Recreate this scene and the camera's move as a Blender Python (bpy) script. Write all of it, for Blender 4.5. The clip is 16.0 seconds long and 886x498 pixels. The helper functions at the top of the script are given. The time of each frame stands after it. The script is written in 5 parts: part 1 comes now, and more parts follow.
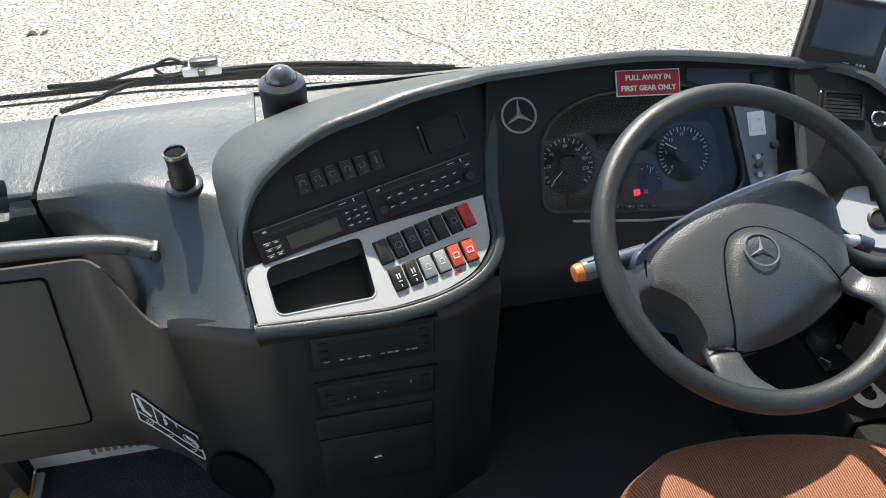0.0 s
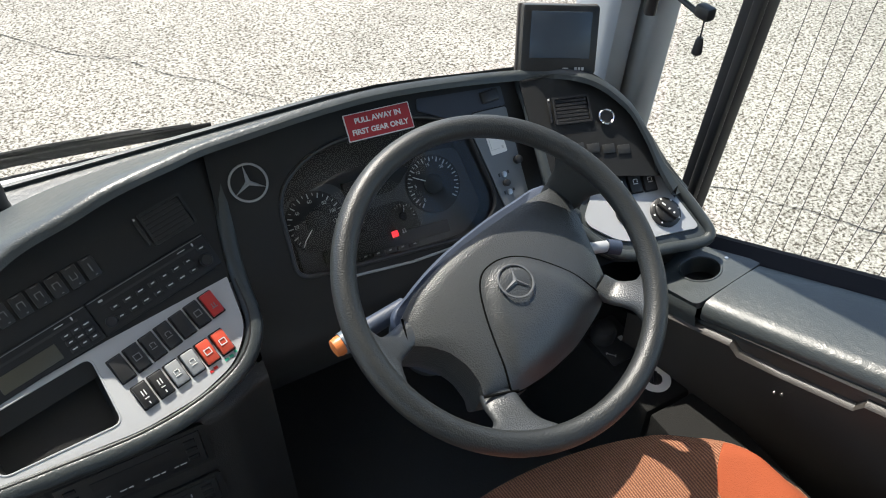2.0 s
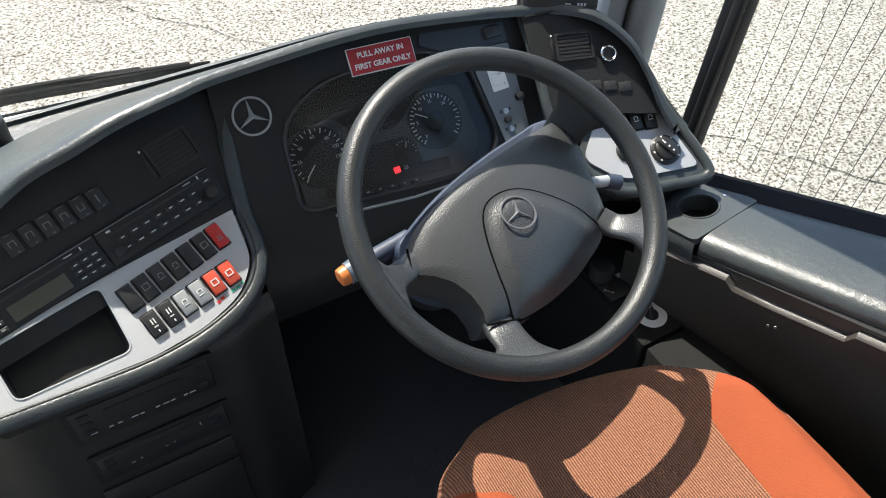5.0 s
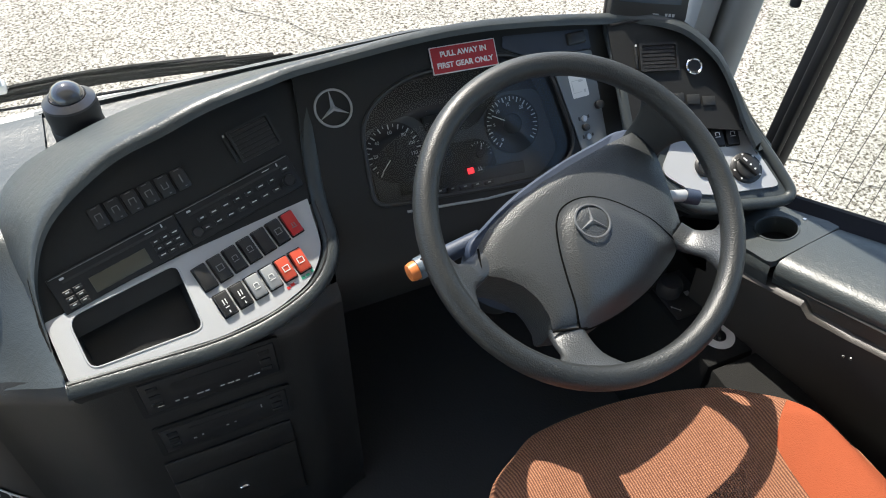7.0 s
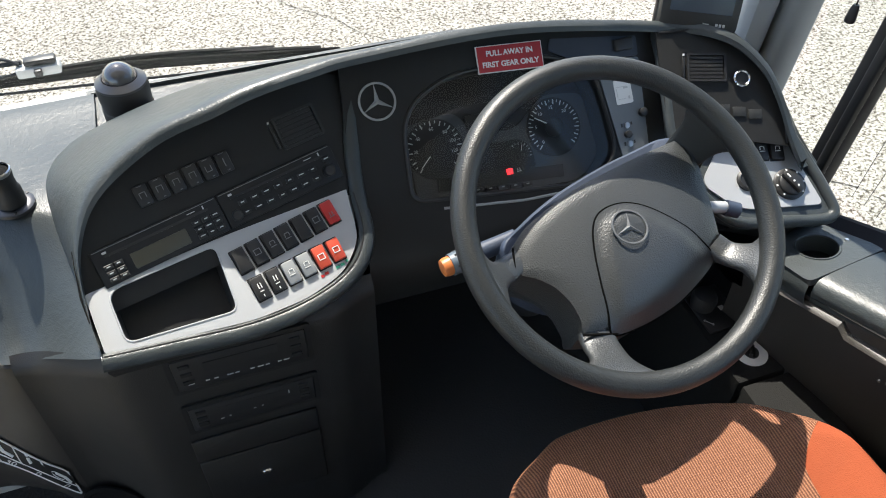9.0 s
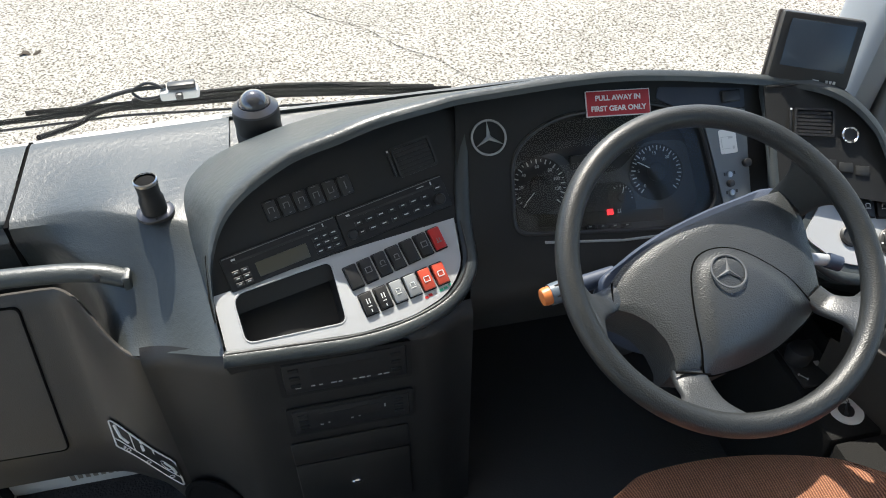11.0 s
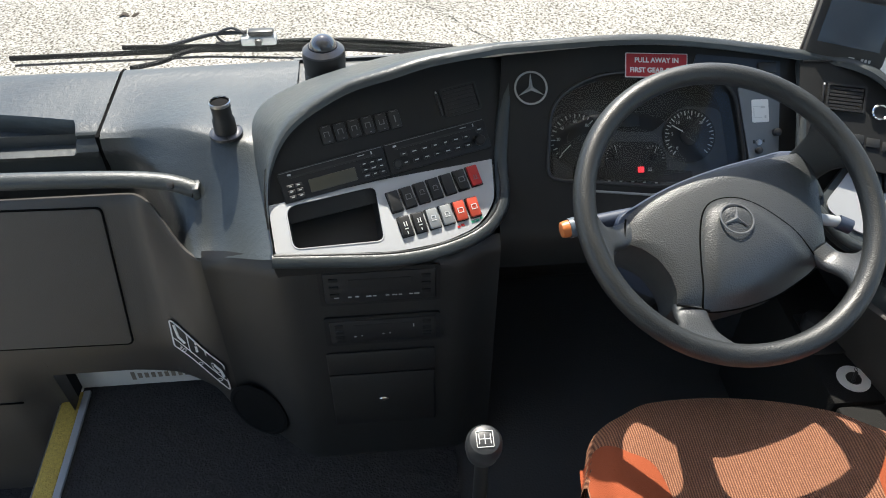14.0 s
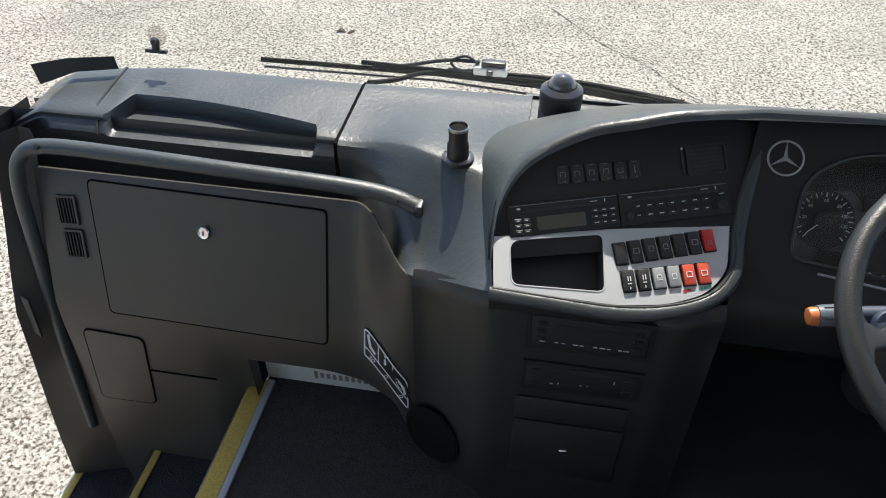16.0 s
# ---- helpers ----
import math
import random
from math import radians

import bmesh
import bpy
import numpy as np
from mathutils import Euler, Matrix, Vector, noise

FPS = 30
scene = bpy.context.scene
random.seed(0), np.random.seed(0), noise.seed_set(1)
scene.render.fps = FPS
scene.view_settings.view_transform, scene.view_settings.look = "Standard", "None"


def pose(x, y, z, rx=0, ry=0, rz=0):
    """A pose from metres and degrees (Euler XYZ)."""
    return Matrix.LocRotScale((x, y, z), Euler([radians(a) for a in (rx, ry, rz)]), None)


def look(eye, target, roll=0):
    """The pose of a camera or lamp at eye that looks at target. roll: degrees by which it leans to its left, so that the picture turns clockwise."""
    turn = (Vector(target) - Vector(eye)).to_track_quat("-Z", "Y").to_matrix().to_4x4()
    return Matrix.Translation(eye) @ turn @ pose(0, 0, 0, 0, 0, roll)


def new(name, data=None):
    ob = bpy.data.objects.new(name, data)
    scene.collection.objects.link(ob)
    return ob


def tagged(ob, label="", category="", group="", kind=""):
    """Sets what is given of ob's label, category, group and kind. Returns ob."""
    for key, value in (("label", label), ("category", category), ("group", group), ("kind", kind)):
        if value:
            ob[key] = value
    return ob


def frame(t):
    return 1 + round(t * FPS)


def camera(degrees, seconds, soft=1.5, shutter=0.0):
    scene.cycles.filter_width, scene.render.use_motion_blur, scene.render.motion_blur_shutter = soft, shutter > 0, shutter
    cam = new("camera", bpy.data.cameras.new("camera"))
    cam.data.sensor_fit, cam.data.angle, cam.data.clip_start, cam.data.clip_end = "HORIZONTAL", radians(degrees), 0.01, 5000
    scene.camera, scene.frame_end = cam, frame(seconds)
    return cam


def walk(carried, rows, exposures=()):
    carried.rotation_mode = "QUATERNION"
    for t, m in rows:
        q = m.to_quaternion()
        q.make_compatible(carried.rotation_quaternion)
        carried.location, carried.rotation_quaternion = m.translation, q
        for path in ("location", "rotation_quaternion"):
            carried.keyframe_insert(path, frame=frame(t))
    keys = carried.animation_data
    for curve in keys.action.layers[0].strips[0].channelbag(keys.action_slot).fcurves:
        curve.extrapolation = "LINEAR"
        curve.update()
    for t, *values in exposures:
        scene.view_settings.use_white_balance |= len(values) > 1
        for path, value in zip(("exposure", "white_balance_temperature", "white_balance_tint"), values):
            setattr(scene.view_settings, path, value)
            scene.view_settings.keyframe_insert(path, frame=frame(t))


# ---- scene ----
cam = camera(60.0, 16.0, soft=1.0)
walk(cam, [
    (0, look((0.0355, -0.6441, 1.5746), (0.3427, 0.7658, 0.1898), 0.66)),
    (0.5, look((0.0540, -0.5846, 1.6079), (0.6201, 0.6872, 0.1719), 0.91)),
    (1, look((0.1377, -0.5729, 1.5906), (0.7906, 0.6514, 0.1502), 1.92)),
    (1.5, look((0.1904, -0.5860, 1.5845), (0.9139, 0.6585, 0.1961), 1.93)),
    (2, look((0.1816, -0.5677, 1.5811), (0.9068, 0.6966, 0.2116), 0.40)),
    (2.5, look((0.1643, -0.5704, 1.5829), (0.9134, 0.6845, 0.2175), 0.50)),
    (3, look((0.1569, -0.5732, 1.5806), (0.9476, 0.6662, 0.2247), 1.32)),
    (3.5, look((0.1652, -0.5607, 1.5883), (0.9593, 0.6643, 0.2213), 1.76)),
    (4, look((0.1694, -0.5686, 1.5843), (0.9230, 0.5955, 0.1432), 2.17)),
    (4.2, look((0.1661, -0.5817, 1.5791), (0.8977, 0.5793, 0.1242), 1.76)),
    (6.3, look((0.1439, -0.5904, 1.5682), (0.7901, 0.6334, 0.1244), 1.11)),
    (6.5, look((0.1407, -0.5870, 1.5689), (0.7554, 0.6483, 0.1211), 0.57)),
    (7, look((0.1361, -0.5838, 1.5658), (0.7065, 0.6729, 0.1183), 0.79)),
    (7.5, look((0.1314, -0.5877, 1.5650), (0.6859, 0.6686, 0.1110), 1.40)),
    (8, look((0.1312, -0.5912, 1.5661), (0.6607, 0.6809, 0.1165), 0.97)),
    (8.5, look((0.1341, -0.5965, 1.5618), (0.6515, 0.6917, 0.1221), 1.12)),
    (9, look((0.1295, -0.5924, 1.5613), (0.6240, 0.7030, 0.1201), 1.65)),
    (9.5, look((0.1110, -0.5974, 1.5595), (0.5345, 0.7187, 0.1142), 1.26)),
    (10, look((0.0805, -0.5900, 1.5613), (0.4459, 0.7532, 0.1252), 0.90)),
    (10.2, look((0.0698, -0.5840, 1.5683), (0.4199, 0.7832, 0.1512), 0.83)),
    (12.3, look((0.1206, -0.7718, 1.5965), (0.3727, 0.6916, 0.2568), -1.56)),
    (12.5, look((0.1189, -0.7752, 1.5946), (0.3572, 0.6974, 0.2624), -1.44)),
    (13, look((0.1094, -0.7694, 1.5930), (0.2791, 0.7256, 0.2754), -2.19)),
    (13.5, look((0.1072, -0.7841, 1.5885), (0.2575, 0.6904, 0.2456), -1.19)),
    (14, look((0.1125, -0.7990, 1.5873), (0.2519, 0.6500, 0.2158), 0.39)),
    (14.5, look((0.0879, -0.8089, 1.5925), (0.1429, 0.6500, 0.2255), -0.05)),
    (15, look((0.0687, -0.8030, 1.5781), (-0.0058, 0.6879, 0.2470), -1.44)),
    (15.5, look((0.0300, -0.8080, 1.5782), (-0.0906, 0.6815, 0.2490), -0.61)),
    (16, look((-0.0050, -0.7760, 1.5706), (-0.2511, 0.7232, 0.2700), 0.55)),
], exposures=[(0, 1.12), (1.5, 1.0), (3.0, 0.88), (4.0, 1.06), (6.5, 1.06), (10, 1.10), (12.5, 1.04), (14, 1.04), (15, 0.86), (16, 0.72)])

# ---- world and sun ----
world = bpy.data.worlds.new("world")
scene.world = world
world.use_nodes = True
wn = world.node_tree
sky = wn.nodes.new("ShaderNodeTexSky")
sky.sky_type, sky.sun_disc = "NISHITA", False
SUN_ELEV, SUN_AZ = 55.0, -3.0          # degrees; azimuth from straight ahead, to the right
sky.sun_elevation, sky.sun_rotation = radians(SUN_ELEV), radians(SUN_AZ)
wn.nodes["Background"].inputs["Strength"].default_value = 0.15
wn.links.new(sky.outputs["Color"], wn.nodes["Background"].inputs["Color"])
lamp = bpy.data.lights.new("sun", "SUN")
lamp.energy, lamp.angle, lamp.color = 4.4, radians(0.55), (1.0, 0.945, 0.84)
sun = new("sun", lamp)
_el, _az = radians(SUN_ELEV), radians(SUN_AZ)
_to = Vector((math.sin(_az) * math.cos(_el), math.cos(_az) * math.cos(_el), math.sin(_el)))
sun.matrix_world = look(_to * 20, (0, 0, 0))


# ---- materials ----
def material(name, colour, rough=0.5, metal=0.0, vary=0.15, scale=6.0, grain=0.0, grain_size=0.002, spec=0.5, fine=0.0, coat=0.0, dimple=0.0):
    """A surface with broad stains, fine speckle and a grain relief of grain metres at grain_size metres."""
    m = bpy.data.materials.new(name)
    m.use_nodes = True
    nt, n = m.node_tree, m.node_tree.nodes
    b = n["Principled BSDF"]
    b.inputs["Metallic"].default_value = metal
    b.inputs["Specular IOR Level"].default_value = spec
    b.inputs["Coat Weight"].default_value = coat
    co = n.new("ShaderNodeTexCoord")
    geo = n.new("ShaderNodeNewGeometry")
    big = n.new("ShaderNodeTexNoise")
    big.inputs["Scale"].default_value, big.inputs["Detail"].default_value = scale, 5.0
    nt.links.new(geo.outputs["Position"], big.inputs["Vector"])
    small = n.new("ShaderNodeTexNoise")
    small.inputs["Scale"].default_value, small.inputs["Detail"].default_value = 1.0 / max(grain_size * 3, 0.0008), 3.0
    nt.links.new(geo.outputs["Position"], small.inputs["Vector"])
    mix = n.new("ShaderNodeMix")
    mix.data_type, mix.blend_type = "RGBA", "MIX"
    mix.inputs[6].default_value = (*[c * (1 - vary) for c in colour], 1)
    mix.inputs[7].default_value = (*[min(1, c * (1 + vary)) for c in colour], 1)
    add = n.new("ShaderNodeMath")
    add.operation = "MULTIPLY_ADD"
    nt.links.new(small.outputs["Fac"], add.inputs[0])
    add.inputs[1].default_value = fine
    nt.links.new(big.outputs["Fac"], add.inputs[2])
    nt.links.new(add.outputs[0], mix.inputs[0])
    nt.links.new(mix.outputs[2], b.inputs["Base Color"])
    rr = n.new("ShaderNodeMapRange")
    rr.inputs["From Min"].default_value, rr.inputs["From Max"].default_value = 0.3, 0.7
    rr.inputs["To Min"].default_value, rr.inputs["To Max"].default_value = max(0.03, rough - 0.07), min(1, rough + 0.07)
    nt.links.new(big.outputs["Fac"], rr.inputs["Value"])
    nt.links.new(rr.outputs[0], b.inputs["Roughness"])
    if grain:
        vor = n.new("ShaderNodeTexVoronoi")
        vor.feature = "SMOOTH_F1"
        vor.inputs["Scale"].default_value = 1.0 / grain_size
        nt.links.new(geo.outputs["Position"], vor.inputs["Vector"])
        bump = n.new("ShaderNodeBump")
        bump.inputs["Strength"].default_value, bump.inputs["Distance"].default_value = 1.0, grain
        nt.links.new(vor.outputs["Distance"], bump.inputs["Height"])
        if dimple:
            soft = n.new("ShaderNodeTexNoise")
            soft.inputs["Scale"].default_value, soft.inputs["Detail"].default_value = 85, 3.0
            nt.links.new(geo.outputs["Position"], soft.inputs["Vector"])
            wavy = n.new("ShaderNodeBump")
            wavy.inputs["Strength"].default_value, wavy.inputs["Distance"].default_value = 1.0, dimple
            nt.links.new(soft.outputs["Fac"], wavy.inputs["Height"])
            nt.links.new(wavy.outputs[0], bump.inputs["Normal"])
        nt.links.new(bump.outputs[0], b.inputs["Normal"])
    return m


DASH = material("dash_plastic", (0.045, 0.0525, 0.054), 0.38, grain=0.00030, grain_size=0.0021, vary=0.18, dimple=0.0009)
TRIM = material("lower_trim_plastic", (0.046, 0.0412, 0.0362), 0.42, grain=0.0003, grain_size=0.0016, vary=0.14)
FASCIA = material("fascia_black", (0.0180, 0.0183, 0.0180), 0.50, grain=0.0001, grain_size=0.001, vary=0.18, spec=0.32)
BLACK = material("black_plastic", (0.021, 0.021, 0.0212), 0.42, vary=0.2)
RUBBER = material("black_rubber", (0.020, 0.020, 0.021), 0.6, vary=0.25)
SILVER = material("silver_paint", (0.46, 0.47, 0.48), 0.42, metal=0.25, vary=0.05, grain=0.00008, grain_size=0.001)
CHROME = material("chrome", (0.72, 0.72, 0.73), 0.14, metal=1.0, vary=0.05)
DARKSTEEL = material("dark_steel", (0.09, 0.09, 0.095), 0.35, metal=0.7, vary=0.15)
STEEL = material("brushed_steel", (0.5, 0.5, 0.5), 0.3, metal=1.0, vary=0.1)
WHEELMAT = material("wheel_leather_grain", (0.0165, 0.0185, 0.0185), 0.46, grain=0.00042, grain_size=0.0019, vary=0.22, spec=0.6, fine=0.5)
PADMAT = material("wheel_pad_grain", (0.035, 0.0385, 0.0405), 0.40, grain=0.00060, grain_size=0.0019, vary=0.14, spec=1.0)
# the blue is the sky's reflection, put into the shroud's base colour
SHROUD = material("column_shroud", (0.042, 0.056, 0.088), 0.5, grain=0.0002, grain_size=0.0015, vary=0.1)
WHITE = material("white_print", (0.78, 0.78, 0.76), 0.5, vary=0.04)
DIMMARK = material("dim_print", (0.20, 0.20, 0.20), 0.5, vary=0.1)
BROWNMARK = material("worn_brown_print", (0.21, 0.17, 0.13), 0.6, vary=0.3, scale=60)
PADEMBLEM = material("pad_emblem_grey", (0.13, 0.135, 0.14), 0.4, metal=0.2, vary=0.1)
EMBLEM = material("emblem_silver", (0.36, 0.365, 0.37), 0.4, metal=0.35, vary=0.05)
WIPER = material("wiper_black", (0.012, 0.012, 0.012), 0.75, vary=0.2, spec=0.2)
GREYMARK = material("pale_print", (0.55, 0.55, 0.54), 0.5, vary=0.08)
REDSIGN = material("red_sign", (0.42, 0.028, 0.035), 0.35, vary=0.08)
REDSW = material("red_switch", (0.52, 0.030, 0.028), 0.35, vary=0.08)
ORANGESW = material("orange_red_switch", (0.62, 0.085, 0.045), 0.38, vary=0.08)
GREYSW = material("grey_switch", (0.30, 0.31, 0.31), 0.45, vary=0.1)
AMBER = material("amber_plastic", (0.62, 0.19, 0.055), 0.35, vary=0.1)
GREEN = material("green_mark", (0.05, 0.42, 0.25), 0.5, vary=0.1)
SCREEN = material("dark_screen", (0.055, 0.075, 0.10), 0.22, vary=0.05)
LCD = material("lcd_olive", (0.075, 0.070, 0.050), 0.3, vary=0.08)
DIAL = material("dial_black", (0.014, 0.0145, 0.015), 0.5, vary=0.1)
DIALBED = material("dial_bed_grey", (0.060, 0.064, 0.068), 0.45, vary=0.1)
PILLAR = material("pillar_grey_vinyl", (0.34, 0.37, 0.40), 0.5, vary=0.06, grain=0.0001, grain_size=0.0015)
LINING = material("pale_lining", (0.62, 0.62, 0.60), 0.7, vary=0.08)
YELLOW = material("yellow_grit", (0.38, 0.28, 0.06), 0.8, vary=0.55, scale=260, grain=0.0012, grain_size=0.003, fine=0.6)
CARPET = material("dark_blue_carpet", (0.0245, 0.0238, 0.0238), 0.95, vary=0.75, scale=170, grain=0.003, grain_size=0.0045, fine=0.9, spec=0.1)
BOXMAT = material("matt_black_lining", (0.017, 0.017, 0.0165), 0.85, vary=0.3, scale=14, grain=0.0006, grain_size=0.002, spec=0.12)
GAP = material("dark_joint", (0.006, 0.006, 0.006), 0.95, spec=0.05)
FLOORMAT = material("black_floor_mat", (0.048, 0.048, 0.047), 0.85, vary=0.3, grain=0.0006, grain_size=0.004)
PLATE = material("kick_plate_cream", (0.58, 0.56, 0.51), 0.5, vary=0.06)
VELOUR = material("orange_velour", (0.30, 0.072, 0.030), 0.9, vary=0.12, scale=14, grain=0.0006, grain_size=0.0016, spec=0.15, fine=0.3)
BODY = material("white_body_paint", (0.66, 0.66, 0.64), 0.3, vary=0.04)


def asphalt():
    m = material("pale_asphalt", (0.36, 0.34, 0.305), 0.9, vary=0.1, scale=0.9, spec=0.25)
    nt, n = m.node_tree, m.node_tree.nodes
    b = n["Principled BSDF"]
    geo = n.new("ShaderNodeNewGeometry")
    vor = n.new("ShaderNodeTexVoronoi")
    vor.inputs["Scale"].default_value = 90
    nt.links.new(geo.outputs["Position"], vor.inputs["Vector"])
    noi = n.new("ShaderNodeTexNoise")
    noi.inputs["Scale"].default_value, noi.inputs["Detail"].default_value, noi.inputs["Roughness"].default_value = 56, 5, 0.66
    nt.links.new(geo.outputs["Position"], noi.inputs["Vector"])
    broad = n.new("ShaderNodeTexNoise")
    broad.inputs["Scale"].default_value, broad.inputs["Detail"].default_value = 1.6, 4
    nt.links.new(geo.outputs["Position"], broad.inputs["Vector"])
    sep = n.new("ShaderNodeSeparateColor")
    nt.links.new(vor.outputs["Color"], sep.inputs[0])
    stone = n.new("ShaderNodeValToRGB")
    e = stone.color_ramp.elements
    e[0].position, e[0].color = 0.0, (0.28, 0.257, 0.22, 1)
    e[1].position, e[1].color = 1.0, (0.56, 0.52, 0.45, 1)
    k = e.new(0.35)
    k.color = (0.43, 0.40, 0.345, 1)
    nt.links.new(sep.outputs[0], stone.inputs[0])
    pit = n.new("ShaderNodeValToRGB")
    pit.color_ramp.elements[0].position, pit.color_ramp.elements[0].color = 0.40, (0.19, 0.17, 0.142, 1)
    pit.color_ramp.elements[1].position, pit.color_ramp.elements[1].color = 0.52, (1, 1, 1, 1)
    nt.links.new(noi.outputs["Fac"], pit.inputs[0])
    mul = n.new("ShaderNodeMix")
    mul.data_type, mul.blend_type = "RGBA", "MULTIPLY"
    mul.inputs[0].default_value = 1.0
    nt.links.new(stone.outputs[0], mul.inputs[6])
    nt.links.new(pit.outputs[0], mul.inputs[7])
    tone = n.new("ShaderNodeMapRange")
    tone.inputs["From Min"].default_value, tone.inputs["From Max"].default_value = 0.3, 0.7
    tone.inputs["To Min"].default_value, tone.inputs["To Max"].default_value = 0.79, 1.02
    nt.links.new(broad.outputs["Fac"], tone.inputs["Value"])
    out = n.new("ShaderNodeMix")
    out.data_type, out.blend_type = "RGBA", "MULTIPLY"
    out.inputs[0].default_value = 1.0
    nt.links.new(mul.outputs[2], out.inputs[6])
    nt.links.new(tone.outputs[0], out.inputs[7])
    nt.links.new(out.outputs[2], b.inputs["Base Color"])
    bump = n.new("ShaderNodeBump")
    bump.inputs["Strength"].default_value, bump.inputs["Distance"].default_value = 0.8, 0.006
    nt.links.new(noi.outputs["Fac"], bump.inputs["Height"])
    nt.links.new(bump.outputs[0], b.inputs["Normal"])
    return m


def ribbed_cloth():
    """Brown ribbed seat cloth: ribs 4 mm apart along the seat, in object space."""
    m = material("brown_ribbed_cloth", (0.185, 0.075, 0.035), 0.95, vary=0.2, scale=20, spec=0.1)
    nt, n = m.node_tree, m.node_tree.nodes
    b = n["Principled BSDF"]
    co = n.new("ShaderNodeTexCoord")
    wave = n.new("ShaderNodeTexWave")
    wave.wave_type, wave.bands_direction = "BANDS", "X"
    wave.inputs["Scale"].default_value, wave.inputs["Distortion"].default_value = 76, 1.6
    wave.inputs["Detail"].default_value, wave.inputs["Detail Scale"].default_value = 2.0, 6.0
    nt.links.new(co.outputs["Object"], wave.inputs["Vector"])
    wave2 = n.new("ShaderNodeTexWave")
    wave2.wave_type, wave2.bands_direction = "BANDS", "Y"
    wave2.inputs["Scale"].default_value, wave2.inputs["Distortion"].default_value = 84, 2.0
    nt.links.new(co.outputs["Object"], wave2.inputs["Vector"])
    mul = n.new("ShaderNodeMath")
    mul.operation = "MULTIPLY"
    nt.links.new(wave.outputs["Fac"], mul.inputs[0])
    ad = n.new("ShaderNodeMapRange")
    ad.inputs["To Min"].default_value = 0.72
    nt.links.new(wave2.outputs["Fac"], ad.inputs["Value"])
    nt.links.new(ad.outputs[0], mul.inputs[1])
    ramp = n.new("ShaderNodeValToRGB")
    ramp.color_ramp.elements[0].color = (0.135, 0.058, 0.039, 1)
    ramp.color_ramp.elements[1].color = (0.42, 0.200, 0.112, 1)
    nt.links.new(mul.outputs[0], ramp.inputs[0])
    nt.links.new(ramp.outputs[0], b.inputs["Base Color"])
    bump = n.new("ShaderNodeBump")
    bump.inputs["Strength"].default_value, bump.inputs["Distance"].default_value = 1.0, 0.0012
    nt.links.new(mul.outputs[0], bump.inputs["Height"])
    nt.links.new(bump.outputs[0], b.inputs["Normal"])
    return m


def clear_glass(name, tint=(0.95, 0.97, 0.96), gloss=0.03):
    m = bpy.data.materials.new(name)
    m.use_nodes = True
    nt, n = m.node_tree, m.node_tree.nodes
    n.remove(n["Principled BSDF"])
    tr, gl, mx = n.new("ShaderNodeBsdfTransparent"), n.new("ShaderNodeBsdfGlossy"), n.new("ShaderNodeMixShader")
    tr.inputs[0].default_value = (*tint, 1)
    gl.inputs["Roughness"].default_value = 0.03
    mx.inputs[0].default_value = gloss
    nt.links.new(tr.outputs[0], mx.inputs[1])
    nt.links.new(gl.outputs[0], mx.inputs[2])
    nt.links.new(mx.outputs[0], n["Material Output"].inputs["Surface"])
    return m


def lamp_glow(name, colour, strength):
    m = bpy.data.materials.new(name)
    m.use_nodes = True
    b = m.node_tree.nodes["Principled BSDF"]
    b.inputs["Base Color"].default_value = (*colour, 1)
    b.inputs["Emission Color"].default_value = (*colour, 1)
    b.inputs["Emission Strength"].default_value = strength
    return m


ASPHALT, CLOTH = asphalt(), ribbed_cloth()
GLASS, DIALGLASS = clear_glass("window_glass", gloss=0.015), clear_glass("cluster_glass", (0.90, 0.92, 0.92), 0.045)
WARN = lamp_glow("red_warning_light", (1.0, 0.03, 0.04), 0.9)


# ---- building helpers ----
def thing(name, label, category, m=None, group="", kind=""):
    ob = new(name)
    ob.empty_display_size = 0.05
    ob.matrix_world = m or Matrix.Identity(4)
    return tagged(ob, label, category, group, kind)


def part(name, bm, mat, parent=None, label="", smooth=True, kind=""):
    me = bpy.data.meshes.new(name)
    bmesh.ops.recalc_face_normals(bm, faces=bm.faces)
    bm.to_mesh(me)
    bm.free()
    me.materials.append(mat)
    if smooth:
        me.polygons.foreach_set("use_smooth", [True] * len(me.polygons))
        me.set_sharp_from_angle(angle=radians(38))
    ob = new(name, me)
    if parent is not None:
        ob.parent = parent
    return tagged(ob, label, kind=kind)


def face(p, n):
    """A frame at p whose z is n and whose x is level."""
    n = Vector(n).normalized()
    u = Vector((0, 0, 1)).cross(n).normalized()
    v = n.cross(u)
    return Matrix(((u.x, v.x, n.x, p[0]), (u.y, v.y, n.y, p[1]), (u.z, v.z, n.z, p[2]), (0, 0, 0, 1)))


def box(c, s, bevel=0.0, m=None, seg=2, bm=None):
    bm = bm or bmesh.new()
    r = bmesh.ops.create_cube(bm, size=1.0, matrix=Matrix.Translation(c) @ Matrix.Diagonal((*s, 1)))
    if bevel:
        edges = list({e for v in r["verts"] for e in v.link_edges})
        bmesh.ops.bevel(bm, geom=edges, offset=min(bevel, min(s) * 0.49), segments=seg, affect="EDGES", profile=0.5)
    if m is not None:
        bmesh.ops.transform(bm, matrix=m, verts=bm.verts)
    return bm


